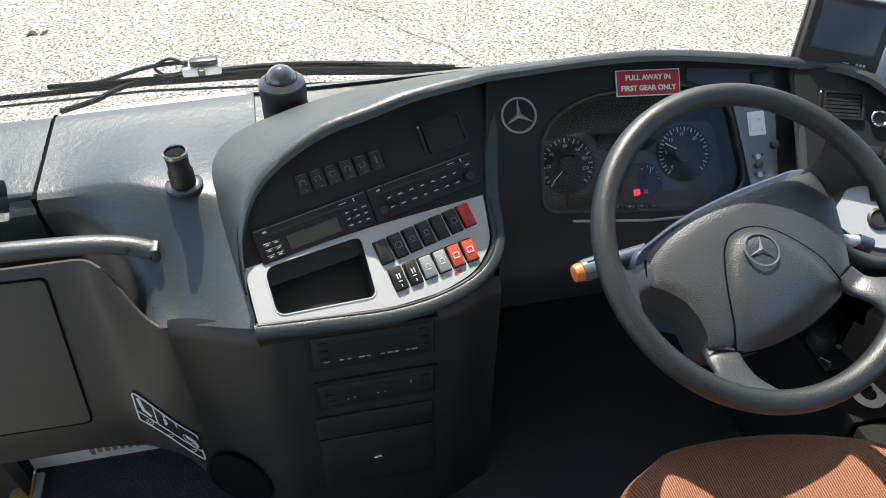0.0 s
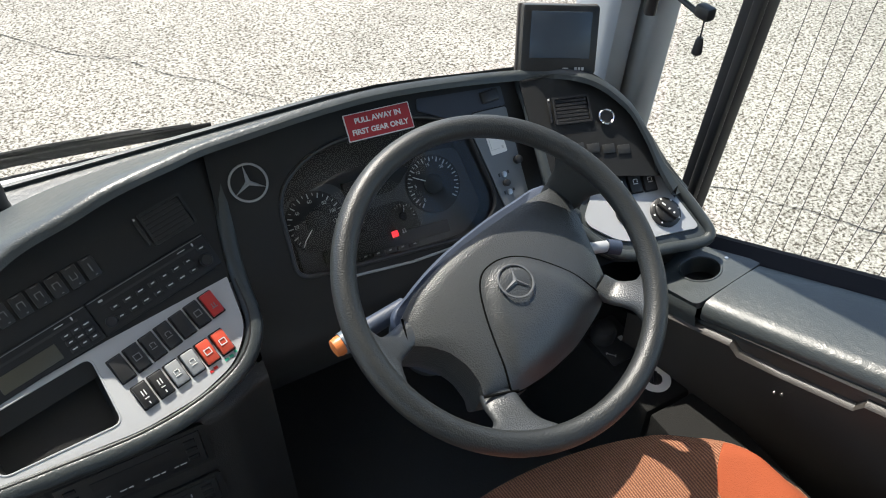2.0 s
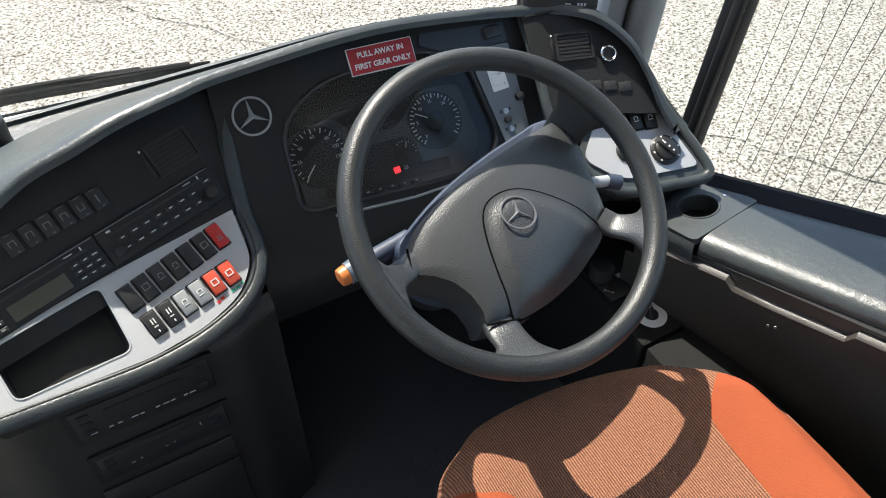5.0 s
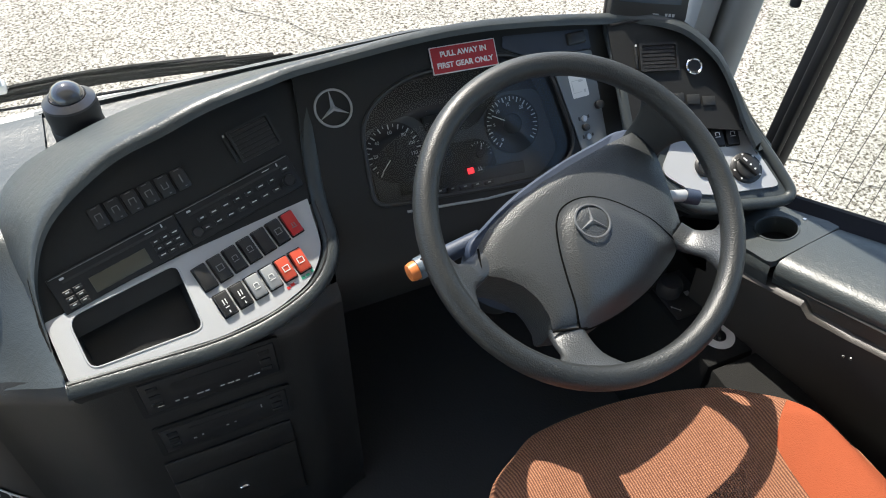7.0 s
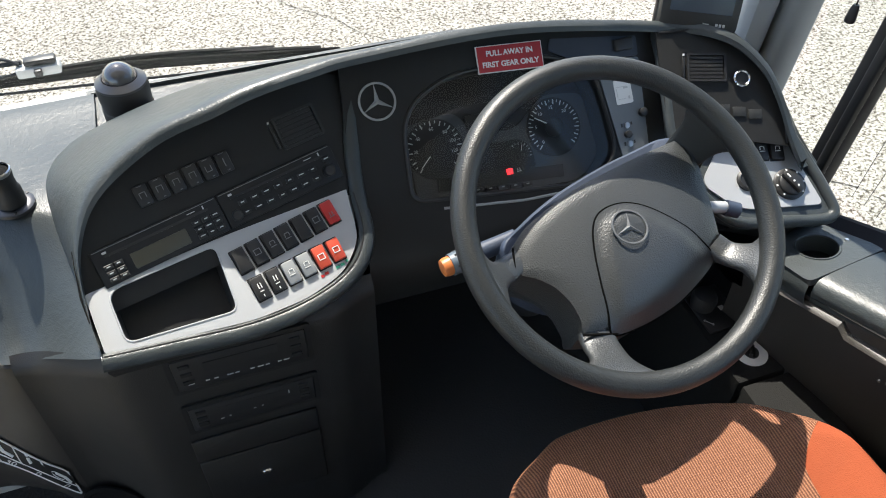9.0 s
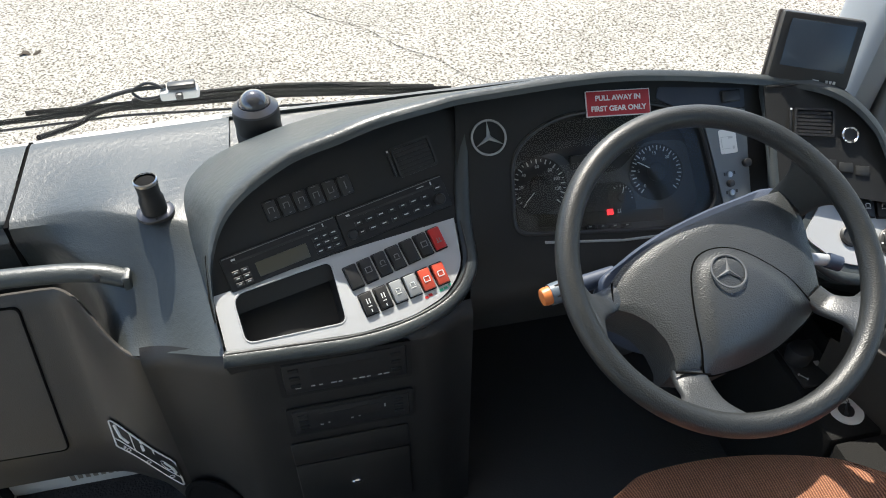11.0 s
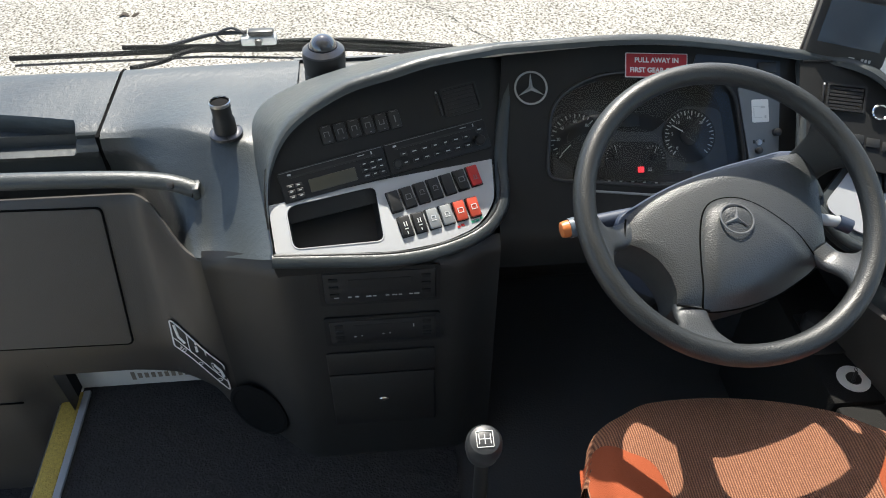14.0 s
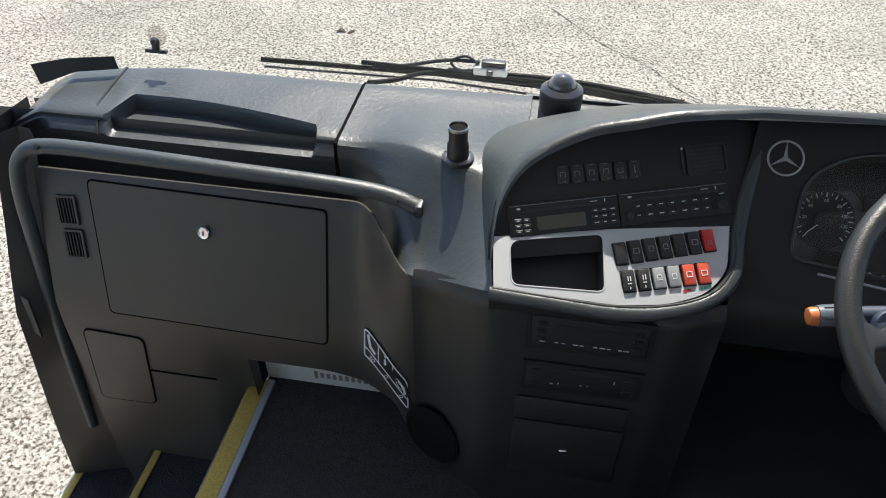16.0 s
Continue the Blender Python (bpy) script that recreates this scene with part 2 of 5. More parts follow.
def lathe(profile, seg=32, m=None, bm=None, cap=True):
    """Rings of (radius, height) round z."""
    bm = bm or bmesh.new()
    rings = []
    made = []
    for r, z in profile:
        ring = [bm.verts.new((r * math.cos(a), r * math.sin(a), z)) for a in (math.tau * k / seg for k in range(seg))]
        rings.append(ring)
        made += ring
    for a, b in zip(rings, rings[1:]):
        for k in range(seg):
            bm.faces.new((a[k], a[(k + 1) % seg], b[(k + 1) % seg], b[k]))
    if cap:
        bm.faces.new(rings[0])
        bm.faces.new(rings[-1])
    if m is not None:
        bmesh.ops.transform(bm, matrix=m, verts=made)
    return bm


def spline(points, count, closed=False):
    """Points along a Catmull-Rom curve through the given ones."""
    p = [Vector(q) for q in points]
    n = len(p)
    at = (lambda i: p[i % n]) if closed else (lambda i: p[max(0, min(n - 1, i))])
    spans = n if closed else n - 1
    out = []
    for k in range(count if closed else count + 1):
        x = k / count * spans
        i = min(int(x), spans - 1)
        t = x - i
        a, b, c, d = at(i - 1), at(i), at(i + 1), at(i + 2)
        out.append(0.5 * (2 * b + (c - a) * t + (2 * a - 5 * b + 4 * c - d) * t * t + (3 * b - a - 3 * c + d) * t ** 3))
    return out


def tube(points, r, seg=10, closed=False, flat=1.0, up=(0, 0, 1), taper=1.0, bm=None):
    """A tube along points; flat squashes it along up."""
    bm = bm or bmesh.new()
    pts = [Vector(q) for q in points]
    n = len(pts)
    rings = []
    for i, q in enumerate(pts):
        a = pts[(i - 1) % n] if closed or i else q
        b = pts[(i + 1) % n] if closed or i < n - 1 else q
        d = (b - a).normalized()
        side = d.cross(Vector(up)).normalized()
        top = side.cross(d)
        rr = r * (1 + (taper - 1) * i / max(1, n - 1))
        rings.append([bm.verts.new(q + side * rr * math.cos(w) + top * rr * flat * math.sin(w)) for w in (math.tau * k / seg for k in range(seg))])
    pairs = list(zip(rings, rings[1:])) + ([(rings[-1], rings[0])] if closed else [])
    for a, b in pairs:
        for k in range(seg):
            bm.faces.new((a[k], a[(k + 1) % seg], b[(k + 1) % seg], b[k]))
    if not closed:
        bm.faces.new(rings[0])
        bm.faces.new(rings[-1])
    return bm


def loft(rows, bm=None, closed=False):
    """A skin over rows of equally many points."""
    bm = bm or bmesh.new()
    g = [[bm.verts.new(q) for q in row] for row in rows]
    for a, b in zip(g, g[1:]):
        m = len(a)
        for k in range(m if closed else m - 1):
            bm.faces.new((a[k], a[(k + 1) % m], b[(k + 1) % m], b[k]))
    return bm


def rounded(points, r, seg=5):
    """A polygon with its corners rounded; r one radius or one for each corner."""
    n = len(points)
    rs = r if isinstance(r, (list, tuple)) else [r] * n
    out = []
    for i in range(n):
        p, a, b = Vector(points[i][:2]), Vector(points[i - 1][:2]), Vector(points[(i + 1) % n][:2])
        da, db = (a - p), (b - p)
        d = min(rs[i], da.length * 0.48, db.length * 0.48)
        s, e = p + da.normalized() * d, p + db.normalized() * d
        for k in range(seg + 1):
            t = k / seg
            out.append(tuple((1 - t) ** 2 * s + 2 * t * (1 - t) * p + t * t * e))
    return out


def rrect(w, h, r, cx=0.0, cy=0.0, seg=4):
    return rounded([(cx - w / 2, cy - h / 2), (cx + w / 2, cy - h / 2), (cx + w / 2, cy + h / 2), (cx - w / 2, cy + h / 2)], r, seg)


def plate(outline, z0, z1, holes=(), m=None, bevel=0.0, bm=None):
    """A flat plate between z0 and z1 with holes through it; its upper rim may be bevelled."""
    bm = bm or bmesh.new()
    loops = [outline, *holes]
    top = []
    edges = []
    for k, loop in enumerate(loops):
        vs = [bm.verts.new((x, y, z1)) for x, y in loop]
        top.append(vs)
        edges += [bm.edges.new((vs[i], vs[(i + 1) % len(vs)])) for i in range(len(vs))]
    made = bmesh.ops.triangle_fill(bm, use_beauty=True, edges=edges)
    for k, vs in enumerate(top):
        low = [bm.verts.new((v.co.x, v.co.y, z0)) for v in vs]
        for i in range(len(vs)):
            j = (i + 1) % len(vs)
            bm.faces.new((vs[i], vs[j], low[j], low[i]))
    if m is not None:
        bmesh.ops.transform(bm, matrix=m, verts=bm.verts)
    return bm


def dish(outline, z0, z1, shrink=0.9, m=None):
    """An open tray: walls that narrow down to a floor."""
    cx, cy = sum(p[0] for p in outline) / len(outline), sum(p[1] for p in outline) / len(outline)
    bm = bmesh.new()
    low = [bm.verts.new((cx + (x - cx) * shrink, cy + (y - cy) * shrink, z0)) for x, y in outline]
    top = [bm.verts.new((x, y, z1)) for x, y in outline]
    for i in range(len(top)):
        j = (i + 1) % len(top)
        bm.faces.new((top[i], top[j], low[j], low[i]))
    bm.faces.new(low)
    if m is not None:
        bmesh.ops.transform(bm, matrix=m, verts=bm.verts)
    return bm


def letters(text, height, m, name="lettering", bold=0.0):
    """Flat lettering as a bmesh, centred at m."""
    cu = bpy.data.curves.new(name, "FONT")
    cu.body, cu.size, cu.align_x, cu.align_y = text, height, "CENTER", "CENTER"
    cu.extrude = 0.0002
    cu.offset = bold
    ob = bpy.data.objects.new(name, cu)
    scene.collection.objects.link(ob)
    bpy.context.view_layer.update()
    me = bpy.data.meshes.new_from_object(ob.evaluated_get(bpy.context.evaluated_depsgraph_get()))
    bm = bmesh.new()
    bm.from_mesh(me)
    bmesh.ops.transform(bm, matrix=m, verts=bm.verts)
    bpy.data.objects.remove(ob)
    bpy.data.curves.remove(cu)
    bpy.data.meshes.remove(me)
    return bm


def bars(rects, z0, z1, m=None, bm=None):
    """Small flat bars (x, y, w, h), joined."""
    bm = bm or bmesh.new()
    for x, y, w, h in rects:
        bmesh.ops.create_cube(bm, size=1.0, matrix=Matrix.Translation((x, y, (z0 + z1) / 2)) @ Matrix.Diagonal((w, h, z1 - z0, 1)))
    if m is not None:
        bmesh.ops.transform(bm, matrix=m, verts=bm.verts)
    return bm


def smooth01(x, a, b):
    t = max(0.0, min(1.0, (x - a) / (b - a)))
    return t * t * (3 - 2 * t)


# ---- ground and shell of the coach ----
GROUND_Z = -0.95
bm = bmesh.new()
bmesh.ops.create_grid(bm, x_segments=40, y_segments=40, size=150, matrix=Matrix.Translation((0, 0, GROUND_Z)))
tagged(part("ground", bm, ASPHALT), "pale worn asphalt yard with exposed stone chippings", "ground", kind="structure")


def crack(points, width, seed):
    """A jagged dark crack lying on the asphalt."""
    rnd = random.Random(seed)
    path = spline([(x, y, 0) for x, y in points], 160)
    rows = []
    for k, q in enumerate(path):
        d = (path[min(k + 1, 160)] - path[max(k - 1, 0)]).normalized()
        s = Vector((-d.y, d.x, 0))
        q = q + s * (rnd.uniform(-0.006, 0.006) + 0.012 * math.sin(k * 0.31 + seed))
        w = width * rnd.uniform(0.10, 0.5)
        rows.append([(q + s * w)[:2] + (GROUND_Z + 0.004,), (q - s * w)[:2] + (GROUND_Z + 0.004,)])
    return tagged(part("crack", loft(rows), CRACKMAT, smooth=False), "dark jagged crack in the asphalt", "crack", "cracks in the asphalt")


CRACKMAT = material("crack_dirt", (0.045, 0.040, 0.033), 0.95, vary=0.4, scale=20)
crack([(-6.2, 2.6), (-4.13, 3.96), (-3.75, 4.25), (-3.34, 4.54), (-2.93, 4.84), (-1.8, 5.7), (-0.9, 6.6)], 0.008, 1)
crack([(-4.5, 4.75), (-4.0, 4.64), (-3.74, 4.55), (-3.54, 4.42)], 0.012, 2)
crack([(-0.8, 6.1), (-0.15, 5.2), (0.29, 4.62), (0.58, 4.34), (0.86, 3.96), (1.06, 3.72), (1.24, 3.45), (1.9, 2.65), (2.55, 1.95), (3.03, 1.47), (3.14, 1.32), (3.28, 1.10), (3.51, 0.77), (4.4, -0.4)], 0.008, 3)
crack([(0.29, 4.62), (1.0, 4.1), (1.7, 3.6), (2.8, 3.1)], 0.004, 4)
crack([(-6.2, 2.75), (-4.15, 4.06), (-3.2, 4.74), (-2.2, 5.5)], 0.0035, 5)
leaf_bm = bmesh.new()
rnd = random.Random(7)
for k in range(5):
    bmesh.ops.create_cone(leaf_bm, segments=5, radius1=0.03, radius2=0.012, depth=0.006, cap_ends=True,
                          matrix=pose(-1.63 + rnd.uniform(-0.05, 0.05), 4.50 + rnd.uniform(-0.03, 0.03), GROUND_Z + 0.008, rnd.uniform(-20, 20), rnd.uniform(-20, 20), rnd.uniform(0, 360)) @ Matrix.Diagonal((1.3, 0.6, 1, 1)))
tagged(part("dead_leaf", leaf_bm, material("dead_leaf", (0.06, 0.045, 0.03), 0.9)), "curled dark dead leaf lying on the asphalt", "leaf")

# entry platform, floor and steps
bm = bmesh.new()
box((-0.19, -0.95, 0.08), (0.84, 2.7, 0.10), bm=bm)
tagged(part("floor", bm, CARPET), "dark blue-black short-pile carpet floor", "floor", kind="structure")
tagged(part("driver_floor", box((0.72, -0.9, 0.075), (0.98, 3.2, 0.10)), FLOORMAT), "black rubber floor mat of the driver's place", "floor", kind="structure")


def step(x0, x1, z, edge):
    ob = thing("entry_step", "carpeted entry step with a yellow grit nosing", "step", group="entry steps", kind="structure")
    part("tread", box(((x0 + x1) / 2, -0.55, z - 0.05), (x1 - x0, 1.85, 0.10), 0.004), CARPET, ob)
    part("riser", box((x1 + 0.006, -0.55, z + 0.06), (0.012, 1.85, 0.22)), RUBBER, ob)
    part("nosing", box((x0 + edge / 2 + 0.004, -0.56, z + 0.003), (edge, 1.80, 0.006), 0.002), YELLOW, ob, "yellow grit nosing strip")
    part("nosing_edge", tube([(x0 + 0.002, -1.45, z - 0.004), (x0 + 0.002, 0.33, z - 0.004)], 0.007, 8), STEEL, ob, "worn metal edge")
    return ob


step(-0.942, -0.660, -0.150, 0.020)
step(-1.215, -0.947, -0.315, 0.022)
top_edge = thing("platform_edge", "yellow grit strip with a pale metal edge along the platform", "step edge", kind="structure")
part("nosing", box((-0.627, -0.56, 0.133), (0.042, 1.78, 0.006), 0.002), YELLOW, top_edge, "yellow grit strip")
part("nosing_edge", box((-0.5965, -0.54, 0.135), (0.016, 1.74, 0.010), 0.003), PILLAR, top_edge, "pale metal edge strip")
part("riser", box((-0.6514, -0.56, 0.03), (0.006, 1.78, 0.20), 0.002), STEEL, top_edge, "worn grey metal riser edge")

# roof, rear and side walls with passenger windows
shell = [("ceiling", (0, -1.8, 2.20), (2.5, 4.6, 0.06)), ("wall_rear", (0, -4.1, 0.95), (2.5, 0.06, 2.5)),
         ("wall_left", (-1.24, -2.75, 0.30), (0.06, 2.6, 1.2)), ("wall_right", (1.29, -1.95, -0.20), (0.06, 4.2, 1.20)),
         ("wall_left_top", (-1.24, -1.8, 2.05), (0.06, 4.6, 0.26)), ("wall_right_top", (1.28, -1.8, 2.05), (0.06, 4.6, 0.26)),
         ("wall_left_post", (-1.24, -1.52, 1.4), (0.06, 0.12, 1.1)), ("wall_right_post", (1.28, -1.52, 1.3), (0.06, 0.12, 1.3)),
         ("wall_front", (0.0, 0.72, -0.20), (2.3, 0.06, 1.4)), ("floor_rear", (0.0, -3.2, 0.08), (2.4, 1.8, 0.10))]
# darker copy of the lower trim: the column's shade is put into its colour
COLUMN = material("column_trim_shaded", (0.0225, 0.0215, 0.0200), 0.5, grain=0.0003, grain_size=0.0016, vary=0.14)
for name, c, s in shell:
    tagged(part(name, box(c, s, 0.01), BODY if name == "wall_front" else LINING), "pale grey lined coach body panel", "wall" if "wall" in name else name.split("_")[0], kind="structure")

# windscreen: a raked pane over the whole front
ws = thing("window_1", "large clear raked windscreen over the dashboard", "windscreen", kind="structure")
rows = []
for k in range(13):
    x = -1.10 + 0.1825 * k
    bow = 0.10 * (x / 1.2) ** 2
    rows.append([(x, 0.80 - bow - 0.0 * j, 0.70 + 1.48 * j / 4) if j == 0 else (x, 0.80 - bow - 0.075 * j, 0.70 + 1.48 * j / 4) for j in range(5)])
pane = part("pane", loft(rows), GLASS, ws)
pane.visible_shadow = False

# ---- dashboard ----
dash = thing("dashboard", "dark blue-grey grained plastic coach dashboard", "dashboard")
TOP = 0.755


def dash_front(x):
    """How far the plateau reaches towards the seats."""
    return 0.460 - 0.085 * smooth01(x, -0.36, -0.10)


def column_y(x):
    """Front of the console column: set back at its left corner."""
    return 0.215 - 0.10 * smooth01(x, -0.215, -0.055)


def plateau_z(x, y):
    return TOP + 0.022 * smooth01(x, -0.40, -0.24) * smooth01(0.66 - y, 0.0, 0.26)


def dash_section(x0, x1, count, back0, back1):
    """The top rolls over into a short lip on the left and into the sloping shoulder of the column on the right."""
    rows = []
    for i in range(count + 1):
        x = x0 + (x1 - x0) * i / count
        yf, yb = dash_front(x), back0 + (back1 - back0) * i / count
        row = [(x, yb + 0.03, TOP - 0.10), (x, yb + 0.025, TOP - 0.02), (x, yb + 0.012, TOP - 0.003)]
        for j in range(11):
            y = yb + (yf - yb) * j / 10
            row.append((x, y, plateau_z(x, y) - 0.004 * j / 10))
        p0 = Vector(row[-1])
        w = smooth01(x, -0.400, -0.222)
        lip = [Vector((x, yf - 0.014, p0.z - 0.005)), Vector((x, yf - 0.018, p0.z - 0.035)), Vector((x, yf + 0.012, 0.53))]
        ye, ze = column_y(x), 0.627 + 0.078 * smooth01(x, -0.215, -0.055)
        c1, c2, c3 = Vector((x, yf - 0.028, p0.z - 0.002)), Vector((x, (yf + ye) / 2 - 0.01, ze + 0.018)), Vector((x, ye + 0.01, ze + 0.004))
        for j in range(1, 17):
            t = j / 16
            la = p0.lerp(lip[0], t / 0.25) if t < 0.25 else lip[0].lerp(lip[1], (t - 0.25) / 0.35) if t < 0.6 else lip[1].lerp(lip[2], (t - 0.6) / 0.4)
            sb = (1 - t) ** 3 * p0 + 3 * t * (1 - t) ** 2 * c1 + 3 * t * t * (1 - t) * c2 + t ** 3 * c3
            row.append(la.lerp(sb, w))
        rows.append(row)
    return loft(rows)


part("centre_top", dash_section(-0.418, -0.055, 44, 0.675, 0.685), DASH, dash, "grained dash top in full sun")


rows = []
for i in range(121):
    x = -1.225 + 0.80 * i / 120
    yb = 0.672 - 0.05 * smooth01(-x, 0.80, 1.125)
    yf = 0.440 + 0.05 * smooth01(-x, 1.02, 1.13)
    edge = 0.03 * smooth01(-x, 1.05, 1.13) + 0.16 * smooth01(-x, 1.11, 1.25)
    t = min(1.0, max(0.0, (x + 0.912) / 0.442))
    arch = 0.552 - 0.052 * max(0.0, (t - 0.25) / 0.75) ** 1.6      # upper edge of the grip recess
    hi = arch - 0.09 * (1 - smooth01(x, -0.917, -0.893)) - 0.06 * smooth01(x, -0.475, -0.464)
    hi = max(hi, 0.462)
    lo = 0.456
    inside = smooth01(x, -0.914, -0.902) * (1 - smooth01(x, -0.472, -0.464))
    deep = 0.040 * inside
    row = [(x, yb + 0.03, TOP - 0.10), (x, yb + 0.025, TOP - 0.02 - edge), (x, yb + 0.012, TOP - 0.003 - edge)]
    for j in range(7):
        y = yb + (hi + 0.004 - yb) * j / 6
        row.append((x, y, TOP - 0.004 * j / 6 - edge))
    row += [(x, hi, TOP - 0.006 - edge - deep * 0.15), (x, hi - 0.003, TOP - 0.008 - edge - deep * 0.78), (x, hi + (lo - hi) * 0.45, TOP - 0.010 - edge - deep * 0.72)]
    row += [(x, lo + 0.004, TOP - 0.016 - edge - deep * 0.54), (x, lo - 0.004, TOP - 0.019 - edge - deep * 0.48)]
    row += [(x, yf, TOP - 0.034 - edge - deep * 0.15), (x, yf + 0.002, TOP - 0.048 - edge), (x, yf + 0.02, TOP - 0.056 - edge), (x, yf + 0.05, TOP - 0.06 - edge)]
    rows.append(row)
part("left_lid", loft(rows), DASH, dash, "grained left lid with a moulded grip recess")
part("seam", box((-0.4215, 0.570, TOP - 0.0635), (0.0076, 0.25, 0.118)), GAP, dash, "dark joint between the dash panels")
part("lid_joint", tube([(-0.962, 0.655, TOP), (-0.955, 0.56, TOP - 0.001), (-0.950, 0.50, TOP - 0.004), (-0.930, 0.455, TOP - 0.018), (-0.925, 0.437, TOP - 0.036)], 0.0035, 6), BLACK, dash, "thin joint line")

# hood round the fascia: from the console's left corner over both binnacles to the right-hand panel
INNER = spline([(-0.071, 0.098, 0.743), (-0.079, 0.163, 0.773), (-0.071, 0.219, 0.825), (-0.033, 0.263, 0.873), (0.052, 0.300, 0.911), (0.131, 0.310, 0.931),
                (0.196, 0.322, 0.944), (0.276, 0.338, 0.948), (0.357, 0.353, 0.948), (0.604, 0.368, 0.942), (0.866, 0.356, 0.906), (0.952, 0.300, 0.905),
                (0.998, 0.246, 0.874), (1.012, 0.200, 0.836), (1.018, 0.155, 0.792), (1.024, 0.120, 0.762)], 120)
OUTER = spline([(-0.075, 0.150, 0.68), (-0.100, 0.25, 0.68), (-0.128, 0.37, 0.745), (-0.138, 0.47, 0.757), (-0.105, 0.550, 0.755), (-0.035, 0.605, 0.752),
                (0.06, 0.640, 0.750), (0.20, 0.625, 0.765), (0.34, 0.545, 0.810), (0.60, 0.468, 0.862), (0.89, 0.430, 0.845), (1.005, 0.37, 0.82),
                (1.036, 0.29, 0.81), (1.040, 0.225, 0.785), (1.044, 0.17, 0.735), (1.046, 0.125, 0.715)], 120)
rows = []
for a, b in zip(INNER, OUTER):
    out = Vector((b.x - a.x, b.y - a.y, 0))
    reach = out.length
    out.normalize()
    mid = a + out * reach * 0.42 + Vector((0, 0, 0.006 - 0.22 * max(0.0, a.z - b.z)))
    row = [a + out * 0.055 - Vector((0, 0, 0.02)), a + out * 0.012 - Vector((0, 0, 0.012)), a - out * 0.002 - Vector((0, 0, 0.004)), a + out * 0.001 + Vector((0, 0, 0.004)), a + out * 0.006 + Vector((0, 0, 0.007)), a + out * 0.013 + Vector((0, 0, 0.008))]
    s = row[-1]
    for k in range(1, 13):
        t = k / 12
        row.append((1 - t) ** 2 * s + 2 * t * (1 - t) * mid + t * t * b)
    rows.append(row)
part("hood", loft(rows), DASH, dash, "grained hood curving over the instruments")
part("back_shelf", loft([[(-0.06 + 1.2 * i / 12, 0.70 - 0.10 * smooth01(i / 12, 0.6, 1), 0.752 - j * 0.3) for j in range(3)] for i in range(13)]), DASH, dash)
part("top_filler", loft([[(-0.07 + 1.16 * i / 10, 0.45 + 0.27 * j / 3 - 0.12 * j / 3 * smooth01(i / 10, 0.6, 1), 0.745) for j in range(4)] for i in range(11)]), DASH, dash)

# left front panel with its concave sweep into the column
COLUMN_Y = 0.115


def panel_y(x, z):
    lean = 0.268 + 0.30 * max(0.0, z - 0.36) + 0.26 * max(0.0, 0.276 - max(z, 0.10)) * smooth01(x, -0.72, -0.64)
    w = smooth01(x, -0.37, -0.222)
    return lean + (0.222 - lean) * w


def panel_low(x):
    if x < -0.612:
        return -0.50
    return 0.274 - 0.035 * smooth01(x, -0.45, -0.29) - 0.12 * smooth01(x, -0.30, -0.22) ** 2


rows = []
for x in [-1.04, -1.03, -1.01] + [-1.0 + 0.02 * k for k in range(20)] + [-0.6125, -0.6115, -0.60] + [-0.58 + 0.02 * k for k in range(11)] + [-0.36 + 0.00875 * k for k in range(17)]:
    zl, zh = panel_low(x), 0.672 - 0.048 * smooth01(x, -0.32, -0.222)
    row = [(x, panel_y(x, zl) + 0.03, zl), (x, panel_y(x, zl) + 0.004, zl)]
    for j in range(17):
        z = zl + 0.004 + (zh - zl - 0.004) * j / 16
        row.append((x, panel_y(x, z), z))
    row += [(x, panel_y(x, zh) + 0.003, zh + 0.003), (x, panel_y(x, zh) + 0.010, zh + 0.001), (x, panel_y(x, zh) + 0.014, zh - 0.02)]
    rows.append(row)
part("left_panel", loft(rows), TRIM, dash, "dark grey-brown plastic panel below the dash")
part("panel_recess", loft([[(-1.20, 0.46, 0.58), (-0.41, 0.470, 0.58)], [(-1.20, 0.475, 0.74), (-0.41, 0.475, 0.74)]]), DASH, dash)
# thin matt black box added as the left wall of the slot's recess
part("slot_wall", box((-0.619, 0.325, 0.205), (0.012, 0.055, 0.145), 0.002), BOXMAT, dash, "matt black left wall of the lower slot's recess")

# column below the console
rows = []
for i in range(31):
    x = -0.224 + 0.527 * i / 30
    bend = 0.03 * smooth01(x, 0.22, 0.303)
    yc, zc = column_y(x) + bend, 0.627 + 0.066 * smooth01(x, -0.215, -0.055)
    rows.append([(x, yc + 0.02, zc + 0.012), (x, yc + 0.006, zc + 0.002), (x, yc, zc - 0.008)] + [(x, yc, zc - 0.02 - (zc - 0.15) * j / 8) for j in range(9)])
part("column_front", loft(rows), COLUMN, dash, "console column, trim plastic darkened for the shade on it")
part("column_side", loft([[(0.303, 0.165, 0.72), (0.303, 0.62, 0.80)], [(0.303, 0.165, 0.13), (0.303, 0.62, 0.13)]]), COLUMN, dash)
part("knee_panel", loft([[(0.30, 0.232, 0.721), (0.87, 0.222, 0.713)], [(0.30, 0.26, 0.68), (0.88, 0.26, 0.68)], [(0.30, 0.50, 0.35), (1.2, 0.50, 0.35)], [(0.30, 0.62, 0.12), (1.2, 0.62, 0.12)]]), TRIM, dash, "black knee panel over the footwell")
part("inner_filler", loft([[(0.80, 0.40, 0.86), (1.02, 0.30, 0.86)], [(0.80, 0.26, 0.735), (1.03, 0.20, 0.735)], [(0.80, 0.12, 0.66), (1.04, 0.10, 0.66)]]), BLACK, dash)
